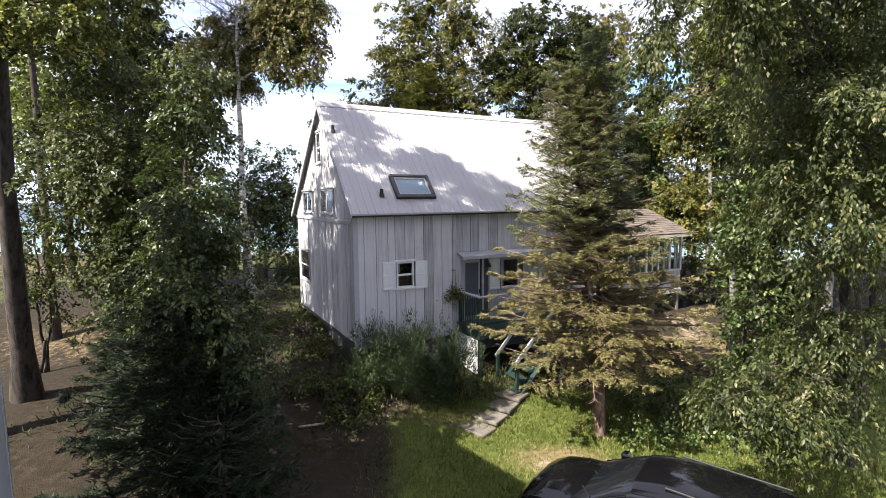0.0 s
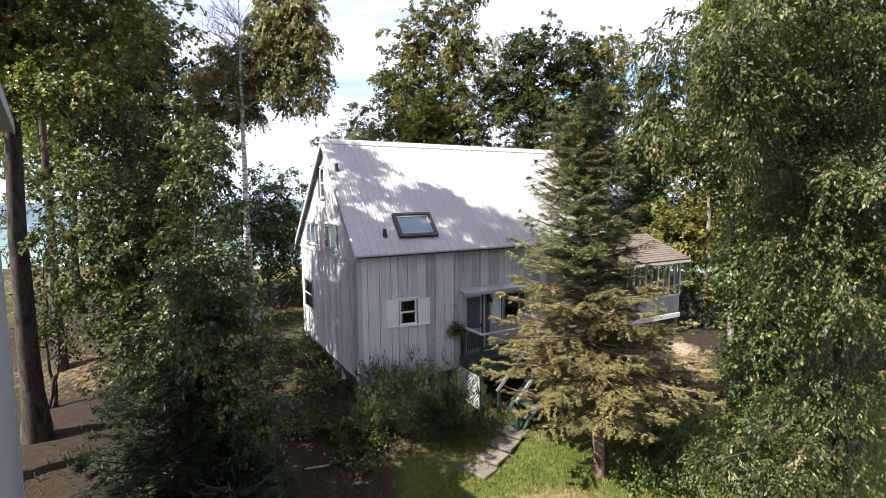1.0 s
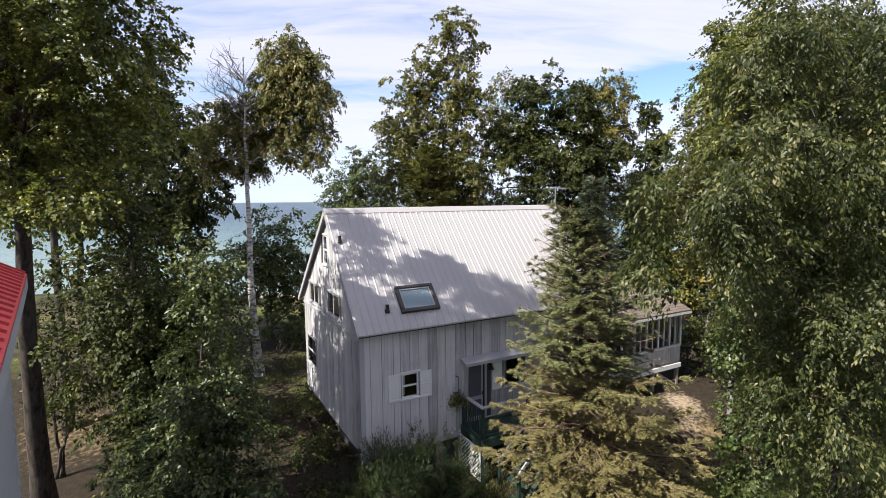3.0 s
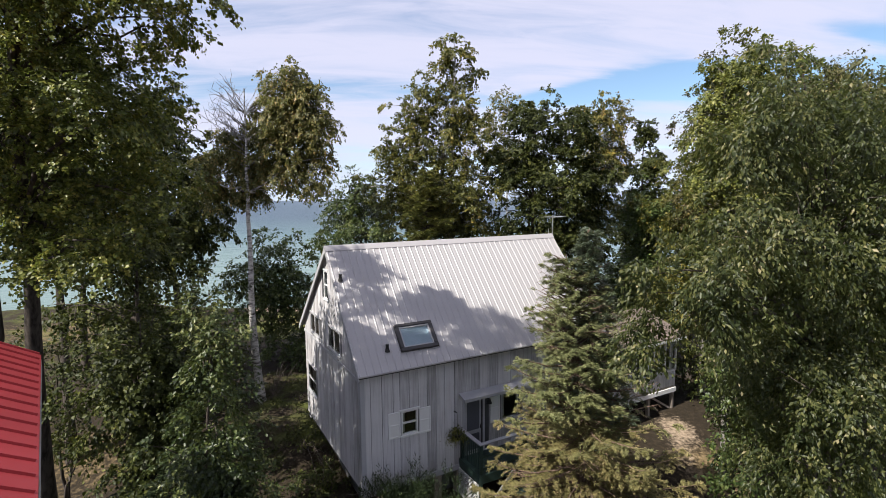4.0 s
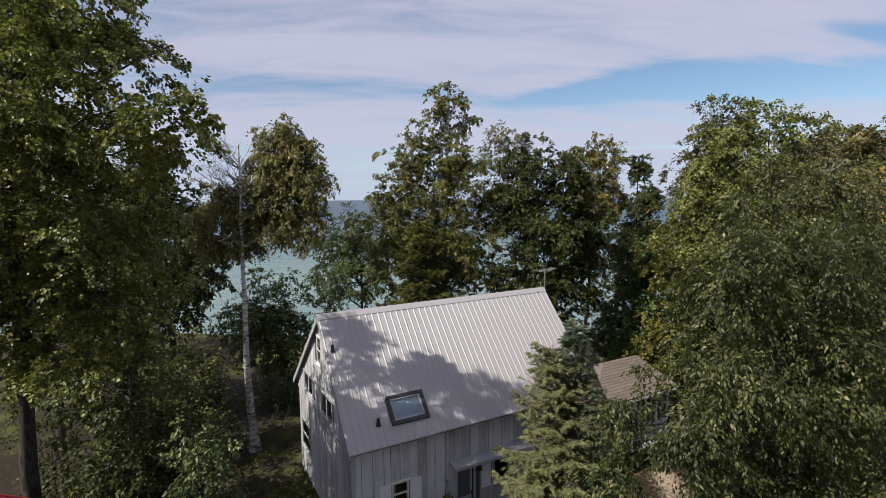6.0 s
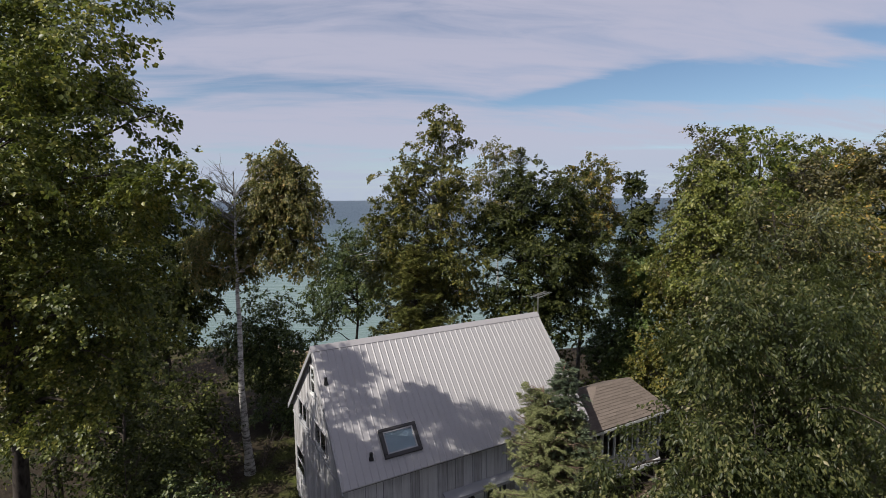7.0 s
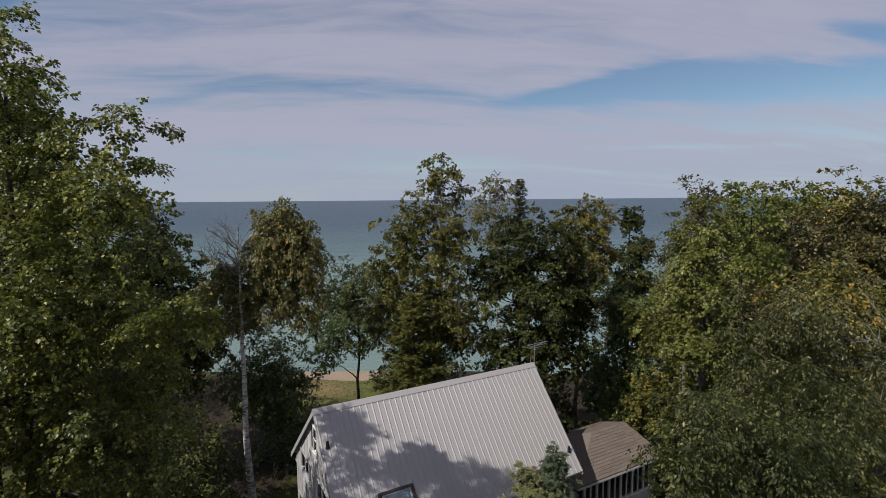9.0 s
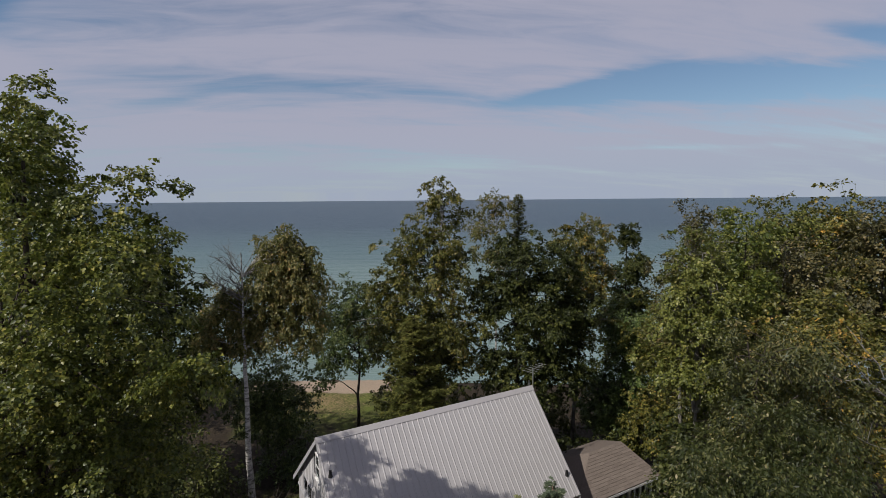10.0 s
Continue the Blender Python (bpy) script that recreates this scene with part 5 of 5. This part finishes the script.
broadleaf("open-crowned tree above the beach", (-5.2, 31.0), 0.13, [(-5.0, 31.0, 10.9, 1.4, 1.3, 1.3), (-6.4, 31.0, 10.0, 1.3, 1.2, 1.2), (-7.4, 31.0, 8.6, 1.2, 1.1, 1.0), (-5.6, 31.0, 7.6, 1.9, 1.7, 1.6), (-3.9, 30.9, 9.0, 1.5, 1.4, 2.0), (-6.8, 31.0, 6.2, 1.4, 1.3, 1.2)], 300, 210, 0.12, LEAF_SHADE, 33, None, 0.5, 0.25, 0.4, 40)
broadleaf("tall pale-stemmed tree with olive crown", (0.2, 24.6), 0.22, [(0.7, 24.6, 17.6, 0.7, 0.7, 0.8), (-0.2, 24.6, 16.7, 0.9, 0.9, 0.9), (1.2, 24.6, 16.3, 0.9, 0.9, 0.9), (-1.2, 24.5, 15.0, 1.3, 1.2, 1.2), (0.8, 24.5, 14.6, 1.3, 1.2, 1.2), (-1.9, 24.3, 13.0, 1.4, 1.3, 1.3), (0.3, 24.3, 12.8, 1.7, 1.5, 1.5), (-2.4, 24.3, 10.8, 1.4, 1.3, 1.4), (-0.5, 24.2, 10.4, 2.0, 1.8, 1.7), (1.4, 24.3, 10.2, 1.5, 1.5, 1.8), (-0.5, 24.4, 7.6, 2.4, 1.6, 1.8)], 680, 200, 0.118, LEAF_OLIVE, 34, BARK_BIRCH, 0.42, 0.25, 0.4, 80, (0.6, 24.6, 17.6), shoots=0.2)
conifer("layered olive-green hemlock below a tall pale-stemmed tree", (-0.8, 22.3), 11.8, 3.4, 2.8, NEEDLE_OLIVE, 83, 0.42, 9, 0.16, 0.13, BARK, 0.1, 0.75, 22, 0.05)
broadleaf("dense dark green maple behind the house", (4.9, 25.4), 0.2, [(4.6, 25.4, 14.6, 1.4, 1.3, 1.1), (6.6, 25.4, 13.8, 1.6, 1.5, 1.3), (3.4, 25.3, 12.2, 1.5, 1.4, 1.5), (5.6, 25.2, 11.6, 2.2, 2.0, 1.9), (7.6, 25.6, 11.4, 1.4, 1.4, 1.6), (4.4, 25.0, 8.6, 2.6, 2.2, 2.2), (7.0, 25.8, 8.4, 1.9, 1.8, 2.2)], 600, 230, 0.126, LEAF_DARK_SHADED, 35, None, 0.42, 0.2, 0.35, shoots=0.06)
conifer("dark pine whose pointed top shows over a maple", (6.4, 37.0), 17.7, 9.5, 1.5, NEEDLE_OLIVE, 87, 0.36, 7, 0.15, 0.14, BARK, 0.05, 0.8, 18)
broadleaf("tree turning yellow behind a maple", (8.4, 28.4), 0.15, [(9.3, 28.3, 15.1, 1.1, 1.1, 0.9), (8.3, 28.4, 14.6, 1.1, 1.1, 1.0), (9.4, 28.6, 12.8, 1.4, 1.4, 1.4), (8.7, 28.6, 10.0, 1.6, 1.5, 2.2)], 300, 220, 0.112, LEAF_GOLD, 36, BARK_PALE, 0.42, shoots=0.2)
broadleaf("thin-crowned birch near the bluff", (4.2, 34.5), 0.1, [(4.5, 34.5, 17.2, 0.9, 0.9, 0.9), (3.8, 34.5, 15.4, 1.3, 1.2, 1.3), (4.6, 34.5, 13.4, 1.5, 1.4, 1.5)], 150, 130, 0.12, LEAF_BIRCH, 37, BARK_BIRCH, 0.44)
broadleaf("dark slender tree near the bluff", (13.5, 33.3), 0.16, [(13.4, 33.3, 14.6, 0.7, 0.7, 0.9), (13.9, 33.3, 13.0, 1.1, 1.0, 1.0), (13.0, 33.2, 12.0, 0.9, 0.9, 0.8), (13.7, 33.3, 10.6, 1.5, 1.4, 1.4), (13.2, 33.0, 8.0, 2.0, 1.8, 2.6)], 320, 160, 0.15, LEAF_DARK_SHADED, 38, None, 0.42, shoots=0.05)
broadleaf("vine-covered green tree beyond the porch", (11.8, 28.6), 0.14, [(12.1, 28.9, 9.2, 1.8, 1.6, 1.8), (11.2, 28.4, 5.4, 2.2, 2.0, 2.4), (10.4, 27.6, 4.4, 1.2, 1.2, 1.4)], 320, 180, 0.135, LEAF_BUSH, 39, None, 0.44)
broadleaf("yellow-green tree behind the porch", (13.0, 25.2), 0.15, [(12.7, 24.9, 9.8, 1.8, 1.8, 2.4), (12.2, 24.6, 5.4, 1.8, 1.6, 2.2)], 290, 170, 0.13, LEAF_OLIVE, 40, None, 0.46)
# added dark shrubs that stand in for the house's shadow in this gap
broadleaf("dark shrubs added to fill the shaded gap behind the house", (7.6, 24.0), 0.06, [(6.6, 23.4, 2.6, 1.6, 1.2, 1.8), (8.6, 24.2, 2.8, 1.7, 1.3, 1.9), (10.0, 25.4, 3.2, 1.3, 1.2, 2.0)], 190, 130, 0.12, LEAF_DARK_SHADED, 84, None, 0.42, 0.2, 0.6, 16, None, "shrub")
broadleaf("dark leafy shrub beyond the porch", (12.6, 22.6), 0.05, [(12.3, 22.4, 2.8, 1.3, 1.2, 1.9), (13.8, 22.2, 3.4, 1.4, 1.2, 2.2)], 150, 130, 0.12, LEAF_DARK_SHADED, 85, None, 0.4, 0.2, 0.6, 14, None, "shrub")
broadleaf("dense dark thicket at the foot of the trees", (1.6, 27.6), 0.05, [(-1.6, 27.0, 3.2, 2.2, 1.5, 2.4), (1.8, 27.6, 3.4, 2.2, 1.5, 2.6), (4.9, 28.2, 3.6, 2.2, 1.5, 2.6), (7.4, 29.4, 3.2, 1.8, 1.4, 2.2)], 330, 140, 0.14, LEAF_DARK_SHADED, 86, None, 0.48, 0.2, 0.6, 24, None, "shrub")
# the wood on the right
broadleaf("tall forked tree with yellow-green crown and pale stems", (10.2, 17.0), 0.13, [(10.3, 17.5, 15.2, 0.8, 0.8, 0.8), (9.9, 17.4, 14.2, 1.0, 0.9, 0.8), (10.7, 17.4, 13.9, 0.9, 0.9, 0.8), (9.6, 17.2, 12.8, 1.1, 1.0, 1.0), (10.8, 17.3, 12.6, 1.0, 0.9, 0.9), (9.2, 17.0, 11.4, 1.1, 1.0, 0.9), (10.4, 17.0, 11.0, 1.2, 1.1, 0.8)], 360, 230, 0.09, LEAF_LIME, 41, BARK_PALE, 0.38, 0.3, 0.5, 60, None, "tree", 2.6, 6, 0.14, fork=8.6)
broadleaf("leafy green tree below a taller crown", (11.0, 15.6), 0.1, [(9.5, 16.0, 8.4, 1.4, 1.2, 1.3), (10.1, 15.6, 5.4, 1.2, 1.0, 1.9), (10.6, 15.2, 2.4, 0.9, 0.9, 1.4)], 260, 120, 0.13, LEAF_DARK_SHADED, 76, None, 0.42, 0.3, 0.5, 30)
broadleaf("bushy green sapling beside the sandy path", (8.3, 13.4), 0.06, [(8.2, 13.2, 5.4, 0.7, 0.7, 1.7), (8.3, 13.0, 3.0, 0.6, 0.6, 1.3), (8.6, 13.2, 1.6, 0.8, 0.8, 0.7)], 150, 100, 0.11, LEAF_SHADE, 82, None, 0.38, 0.3, 0.5, 22)
broadleaf("tall half-bare tree with reddish brown leaves", (12.7, 23.4), 0.14, [(12.9, 23.4, 16.1, 0.8, 0.8, 1.0), (12.5, 23.5, 13.6, 1.2, 1.2, 1.6), (12.8, 23.5, 10.4, 1.5, 1.4, 1.8)], 190, 130, 0.12, LEAF_BROWN, 66, BARK_PALE, 0.42, 0.2, 0.6, 70, (12.9, 23.4, 15.8), shoots=0.3)
broadleaf("tall dark green tree among browning trees", (13.9, 20.9), 0.15, [(14.0, 20.9, 15.7, 1.0, 1.0, 1.0), (13.6, 20.8, 13.2, 1.5, 1.4, 1.6), (13.8, 20.8, 10.2, 1.9, 1.7, 2.2)], 290, 170, 0.13, LEAF_MAPLE, 67, None, 0.44)
broadleaf("tree turning gold at the wood's edge", (12.2, 14.6), 0.17, [(11.8, 14.8, 12.5, 1.2, 1.1, 0.9), (13.2, 15.2, 12.6, 1.1, 1.1, 1.0), (12.2, 14.6, 10.2, 1.6, 1.5, 1.5), (12.6, 14.6, 7.4, 2.2, 1.9, 2.2)], 400, 170, 0.1, LEAF_GOLD, 68, None, 0.42, 0.4, 0.6, 40, shoots=0.2)
broadleaf("browning cherry at the wood's edge", (11.2, 12.6), 0.18, [(8.8, 12.2, 13.4, 0.9, 0.9, 0.8), (10.0, 12.4, 13.0, 1.0, 1.0, 0.9), (9.0, 12.2, 11.8, 1.3, 1.2, 1.1), (10.9, 12.5, 11.6, 1.4, 1.3, 1.3), (9.6, 12.2, 9.8, 1.6, 1.4, 1.4), (8.5, 13.2, 8.6, 1.0, 1.0, 0.9), (10.4, 12.4, 7.2, 1.9, 1.5, 1.6), (12.0, 12.0, 7.4, 1.6, 1.4, 2.2)], 500, 190, 0.092, LEAF_RUSSET, 42, None, 0.4, 0.4, 0.6, 40, wide=(0.4, 0.55))
broadleaf("twiggy tree with browning crown", (16.8, 21.2), 0.16, [(17.1, 21.3, 13.9, 1.5, 1.4, 1.3), (16.4, 21.0, 11.0, 2.0, 1.8, 2.0)], 220, 150, 0.13, LEAF_BROWN, 69, BARK_PALE, 0.46, 0.2, 0.6, 60, shoots=0.3)
broadleaf("tall tree at the wood's edge", (15.6, 17.5), 0.18, [(15.6, 17.6, 12.2, 1.8, 1.7, 1.7), (15.4, 17.5, 8.6, 2.5, 2.2, 2.6)], 340, 120, 0.14, LEAF_OLIVE, 43, None, 0.45, shoots=0.2)
broadleaf("tall light green tree in the wood", (18.9, 25.2), 0.18, [(18.9, 25.3, 15.7, 1.1, 1.1, 1.0), (18.5, 25.0, 12.6, 2.0, 1.8, 2.2), (17.4, 24.6, 8.4, 2.4, 2.0, 2.4)], 300, 150, 0.15, LEAF_LIME, 44, None, 0.5, shoots=0.22)
broadleaf("tall yellow-green tree in the wood", (22.6, 27.2), 0.2, [(22.0, 27.2, 15.0, 1.3, 1.2, 1.3), (23.4, 27.4, 15.2, 1.2, 1.2, 1.3), (22.2, 27.0, 11.6, 2.6, 2.2, 2.6)], 320, 140, 0.16, LEAF_GOLD, 45, None, 0.5, shoots=0.28)
broadleaf("tall browning tree in the wood", (23.4, 24.4), 0.18, [(23.5, 24.6, 14.9, 1.5, 1.4, 1.8), (23.0, 24.4, 10.6, 2.4, 2.0, 2.6)], 240, 120, 0.16, LEAF_BROWN, 70, None, 0.5, shoots=0.25)
broadleaf("tall tree in the wood", (17.2, 29.5), 0.2, [(17.2, 29.5, 12.4, 2.4, 2.2, 3.0), (16.5, 29, 6, 3.0, 2.4, 3)], 300, 120, 0.18, LEAF_MAPLE, 74, None, 0.6)
broadleaf("tall tree in the wood", (23.5, 35), 0.22, [(23.5, 35, 12.2, 3.4, 3.0, 3.8)], 240, 110, 0.22, LEAF_OLIVE, 46, None, 0.75)
broadleaf("tall tree in the wood", (30, 40), 0.22, [(30, 40, 12.2, 4.0, 3.2, 4.6)], 180, 90, 0.26, LEAF_GOLD, 47, None, 0.85)
broadleaf("tall tree in the wood", (28, 27), 0.22, [(28, 27, 12.2, 3.6, 3.2, 4.2)], 190, 90, 0.22, LEAF_DARK_SHADED, 48, None, 0.75)
broadleaf("tall tree in the wood", (37, 43), 0.22, [(37, 43, 12, 4.4, 3.4, 5.0)], 160, 90, 0.28, LEAF_OLIVE, 49, None, 0.95)

# a dead tree at the wood's edge, its bare limbs reaching over the leaves
drng = np.random.default_rng(72)
dead_tree = tagged(new("dead_tree"), "bare dead tree with pale grey limbs", "tree")
dead_tree.matrix_world = Matrix.Translation((13.6, 11.2, float(height(13.6, 11.2)) - 0.1))
dwood = [tube_arrays(wander((0, 0, 0), (-0.5, 0.3, 12.2), 12, 0.05, drng), np.linspace(0.16, 0.04, 12), 8)]
for root, tip in (((-0.45, 0.28, 11.2), (-2.5, 1.2, 13.6)), ((-0.5, 0.3, 11.6), (-1.9, 1.3, 13.9)), ((-0.4, 0.2, 10.6), (-2.9, -0.4, 11.6)), ((-0.45, 0.3, 11.4), (-1.2, -0.3, 13.2)), ((-0.3, 0.2, 9.4), (0.9, 0.6, 12.0)), ((-1.5, 0.75, 12.4), (-2.6, 0.6, 12.6))):
    limb = wander(root, tip, 8, 0.06, drng)
    dwood.append(tube_arrays(limb, np.linspace(0.024, 0.006, 8), 5))
    for _ in range(4):
        j = drng.integers(3, 8)
        dwood.append(tube_arrays(wander(limb[j], limb[j] + drng.normal(0, 0.3, 3) + (-0.15, 0, 0.3), 4, 0.03, drng), np.linspace(0.011, 0.004, 4), 3))
link("trunk", raw_mesh("trunk", *join(dwood), True), BARK_PALE, dead_tree)
# left of the house
broadleaf("large dark maple beside the house", (-12.6, 22.6), 0.24, [(-12.8, 22.5, 9.8, 2.7, 2.4, 3.2), (-13.3, 23.0, 13.6, 1.8, 1.8, 2.2), (-11.2, 22.2, 9.2, 1.4, 1.4, 1.5)], 420, 150, 0.15, LEAF_DARK_SHADED, 51, None, 0.48, 0.3, 0.4, 40)
broadleaf("tall maple at the edge of the clearing", (-17.8, 23.5), 0.22, [(-17.5, 23.5, 12, 3.6, 3.0, 4.4), (-15.5, 22.5, 8.5, 2.2, 2, 2.0)], 230, 100, 0.19, LEAF_MAPLE, 52, None, 0.6, 0.3, 0.4, 36)
broadleaf("tall tree at the edge of the clearing", (-25, 29), 0.22, [(-25, 29, 12, 4.0, 3.2, 4.6)], 170, 80, 0.24, LEAF_MAPLE, 53, None, 0.8)
# this maple is an addition that keeps sun off the ground beside the gable
broadleaf("dense young maple added to shade the ground by the house", (-7.2, 10.8), 0.1, [(-7.1, 10.8, 6.4, 1.3, 1.2, 1.9), (-6.6, 10.6, 4.4, 1.1, 1.0, 1.3)], 220, 170, 0.09, LEAF_DARK_SHADED, 80, None, 0.36, 0.3, 0.5, 20)
broadleaf("tall young maple in front of the gable", (-9.2, 13.6), 0.12, [(-8.9, 13.3, 9.4, 1.2, 1.1, 1.6), (-9.0, 13.3, 7.2, 1.2, 1.0, 1.4), (-8.3, 13.0, 11.3, 0.9, 0.9, 1.3), (-10.2, 13.6, 7.6, 1.0, 0.9, 1.5)], 130, 110, 0.12, LEAF_DARK_SHADED, 81, None, 0.4, 0.3, 0.5, 22, shoots=0.2)
broadleaf("young tree with thin stems by the path", (-11.9, 14.3), 0.06, [(-11.7, 14.2, 5.4, 1.2, 1.1, 2.0), (-11.3, 14.0, 3.4, 0.8, 0.8, 0.8)], 90, 130, 0.085, LEAF_DARK_SHADED, 54, None, 0.4, 0.3, 0.5, 18, None, "tree", 2.4, 3)
broadleaf("shaded understory tree with dark leaves", (-14.2, 21.0), 0.09, [(-14.2, 21.0, 5.4, 1.7, 1.5, 2.0)], 90, 85, 0.15, LEAF_DARK_SHADED, 56, None, 0.5)
broadleaf("shaded understory tree with dark leaves", (-10.4, 19.6), 0.08, [(-10.4, 19.6, 4.6, 1.8, 1.5, 2.6)], 170, 85, 0.14, LEAF_DARK_SHADED, 57, None, 0.48)
broadleaf("young leafy tree under the maples", (-9.4, 15.6), 0.08, [(-9.5, 15.7, 4.8, 1.5, 1.4, 2.4)], 150, 95, 0.13, LEAF_DARK_SHADED, 55, None, 0.45, 0.3, 0.5, 22)

# shrubs by the house
broadleaf("dense upright juniper shrub beside the house", (-0.7, 13.3), 0.05, [(-1.1, 13.25, 1.3, 1.2, 1.0, 1.0), (0.05, 12.95, 1.05, 0.85, 0.75, 0.8), (-2.1, 13.2, 0.95, 0.95, 0.8, 0.7)], 460, 230, 0.075, NEEDLE_JUNIPER, 61, None, 0.26, -0.7, 1.1, 14, None, "shrub", wide=(0.16, 0.26))
broadleaf("low leafy shrub in the shade", (-2.4, 12.2), 0.03, [(-2.4, 12.2, 0.6, 0.9, 0.6, 0.35), (-3.5, 12.8, 0.9, 0.9, 0.7, 0.45)], 90, 80, 0.08, LEAF_DARK_SHADED, 62, None, 0.25, 0.1, 0.8, 8, None, "shrub")
broadleaf("leafy undergrowth along the house wall", (-5.2, 17.5), 0.03, [(-4.2, 15.6, 1.1, 0.7, 0.9, 0.45), (-5.6, 18.0, 1.2, 0.8, 1.3, 0.5)], 110, 70, 0.09, LEAF_DARK_SHADED, 63, None, 0.28, 0.1, 0.8, 8, None, "shrub")
broadleaf("shaded undergrowth below the birch", (-7.5, 21), 0.03, [(-7.4, 19.5, 1.2, 1.2, 2.2, 0.5), (-6.4, 23.5, 1.2, 1.6, 2.2, 0.5), (-9.5, 20.5, 1.3, 1.4, 2.0, 0.6), (-8.2, 28, 1.3, 2.5, 2, 0.6)], 140, 70, 0.09, LEAF_DARK_SHADED, 65, None, 0.35, 0.1, 0.8, 8, None, "shrub")
broadleaf("weedy undergrowth at the foot of the fir", (5.6, 11.2), 0.02, [(5.6, 11.3, 0.35, 1.5, 0.7, 0.25), (7.4, 11.6, 0.4, 1.2, 0.8, 0.35), (6.2, 13.2, 0.5, 1.5, 0.8, 0.4)], 170, 70, 0.08, LEAF_BUSH, 64, None, 0.22, 0.0, 0.8, 6, None, "shrub")

# weeds in the shade beside the house
rng = np.random.default_rng(78)
n = 13000
wxy = np.stack([rng.uniform(-10, -1.2, n), rng.uniform(9.5, 24, n)], 1)
clump = np.sin(wxy[:, 0] * 2.1 + np.sin(wxy[:, 1] * 1.3)) * np.sin(wxy[:, 1] * 1.7 + 0.6) + rng.normal(0, 0.4, n)
wxy = wxy[clump > -0.1]
wp = np.concatenate([wxy, height(wxy[:, 0], wxy[:, 1])[:, None] + rng.uniform(0, 0.3, (len(wxy), 1)) ** 1.5], 1)
m = len(wp)
wv, wf = leaf_arrays(wp, rng.normal(0, 0.7, (m, 3)) + (0, 0, 0.7), rng.normal(0, 0.6, (m, 3)) + (0, 0, 1), rng.uniform(0.06, 0.2, m), 0.03)
tagged(link("weeds", raw_mesh("weeds", wv, wf), LEAF_DARK_SHADED), "low weeds and long grass in the shade", "weeds", kind="stuff")

# planks and a stick lying in the shade
plank = tagged(new("plank_stack"), "grey weathered planks leaning in the shade", "planks")
plank.matrix_world = pose(-6.1, 9.7, float(height(-6.1, 9.7)) + 0.02, 0, 0, 0)
for k in range(3):
    part("plank", beam((0.13 * k, 0.05 * k, 0.0), (-0.68 + 0.12 * k, 0.4 + 0.05 * k, 1.15 - 0.09 * k), 0.11, 0.03, 0.004), WOOD, plank)
stick = part("fallen_branch", beam((-3.55, 11.45, float(height(-3.5, 11.4)) + 0.06), (-2.9, 11.62, float(height(-2.9, 11.6)) + 0.09), 0.05, 0.05, 0.012), TWIG, None)
tagged(stick, "bare pale branch lying on the ground", "branch")

# grass: short blades over the lawn
rng = np.random.default_rng(77)
n = 42000
gxy = np.stack([rng.uniform(-2.5, 9.5, n), rng.uniform(9.0, 15.0, n)], 1)
dens = smooth(gxy[:, 0], -2.2, 0.8) * (1 - smooth(gxy[:, 1] - 0.25 * gxy[:, 0], 13.6, 15.5)) * (1 - 0.85 * np.exp(-(((gxy[:, 0] - 2.6) / 1.3) ** 2 + ((gxy[:, 1] - 10.6) / 0.7) ** 2)))
gxy = gxy[rng.random(n) < dens]
gp = np.concatenate([gxy, height(gxy[:, 0], gxy[:, 1])[:, None]], 1)
m = len(gp)
gv, gf = leaf_arrays(gp, rng.normal(0, 0.45, (m, 3)) * (1, 1, 0) + (0, 0, 1), rng.normal(size=(m, 3)), rng.uniform(0.05, 0.14, m), 0.018)
tagged(link("grass", raw_mesh("grass", gv, gf), GRASS_BLADE), "short uneven green grass with dry blades", "grass", kind="stuff")

# upright boards of the walls that are seen, one by one
boards(front_wall, GAB, END, Z_BASE - 0.04, front_top, FRONT_HOLES, 4)
boards(gable_wall, FRONT, REAR, Z_BASE - 0.04, gable_top, GABLE_HOLES, 6)
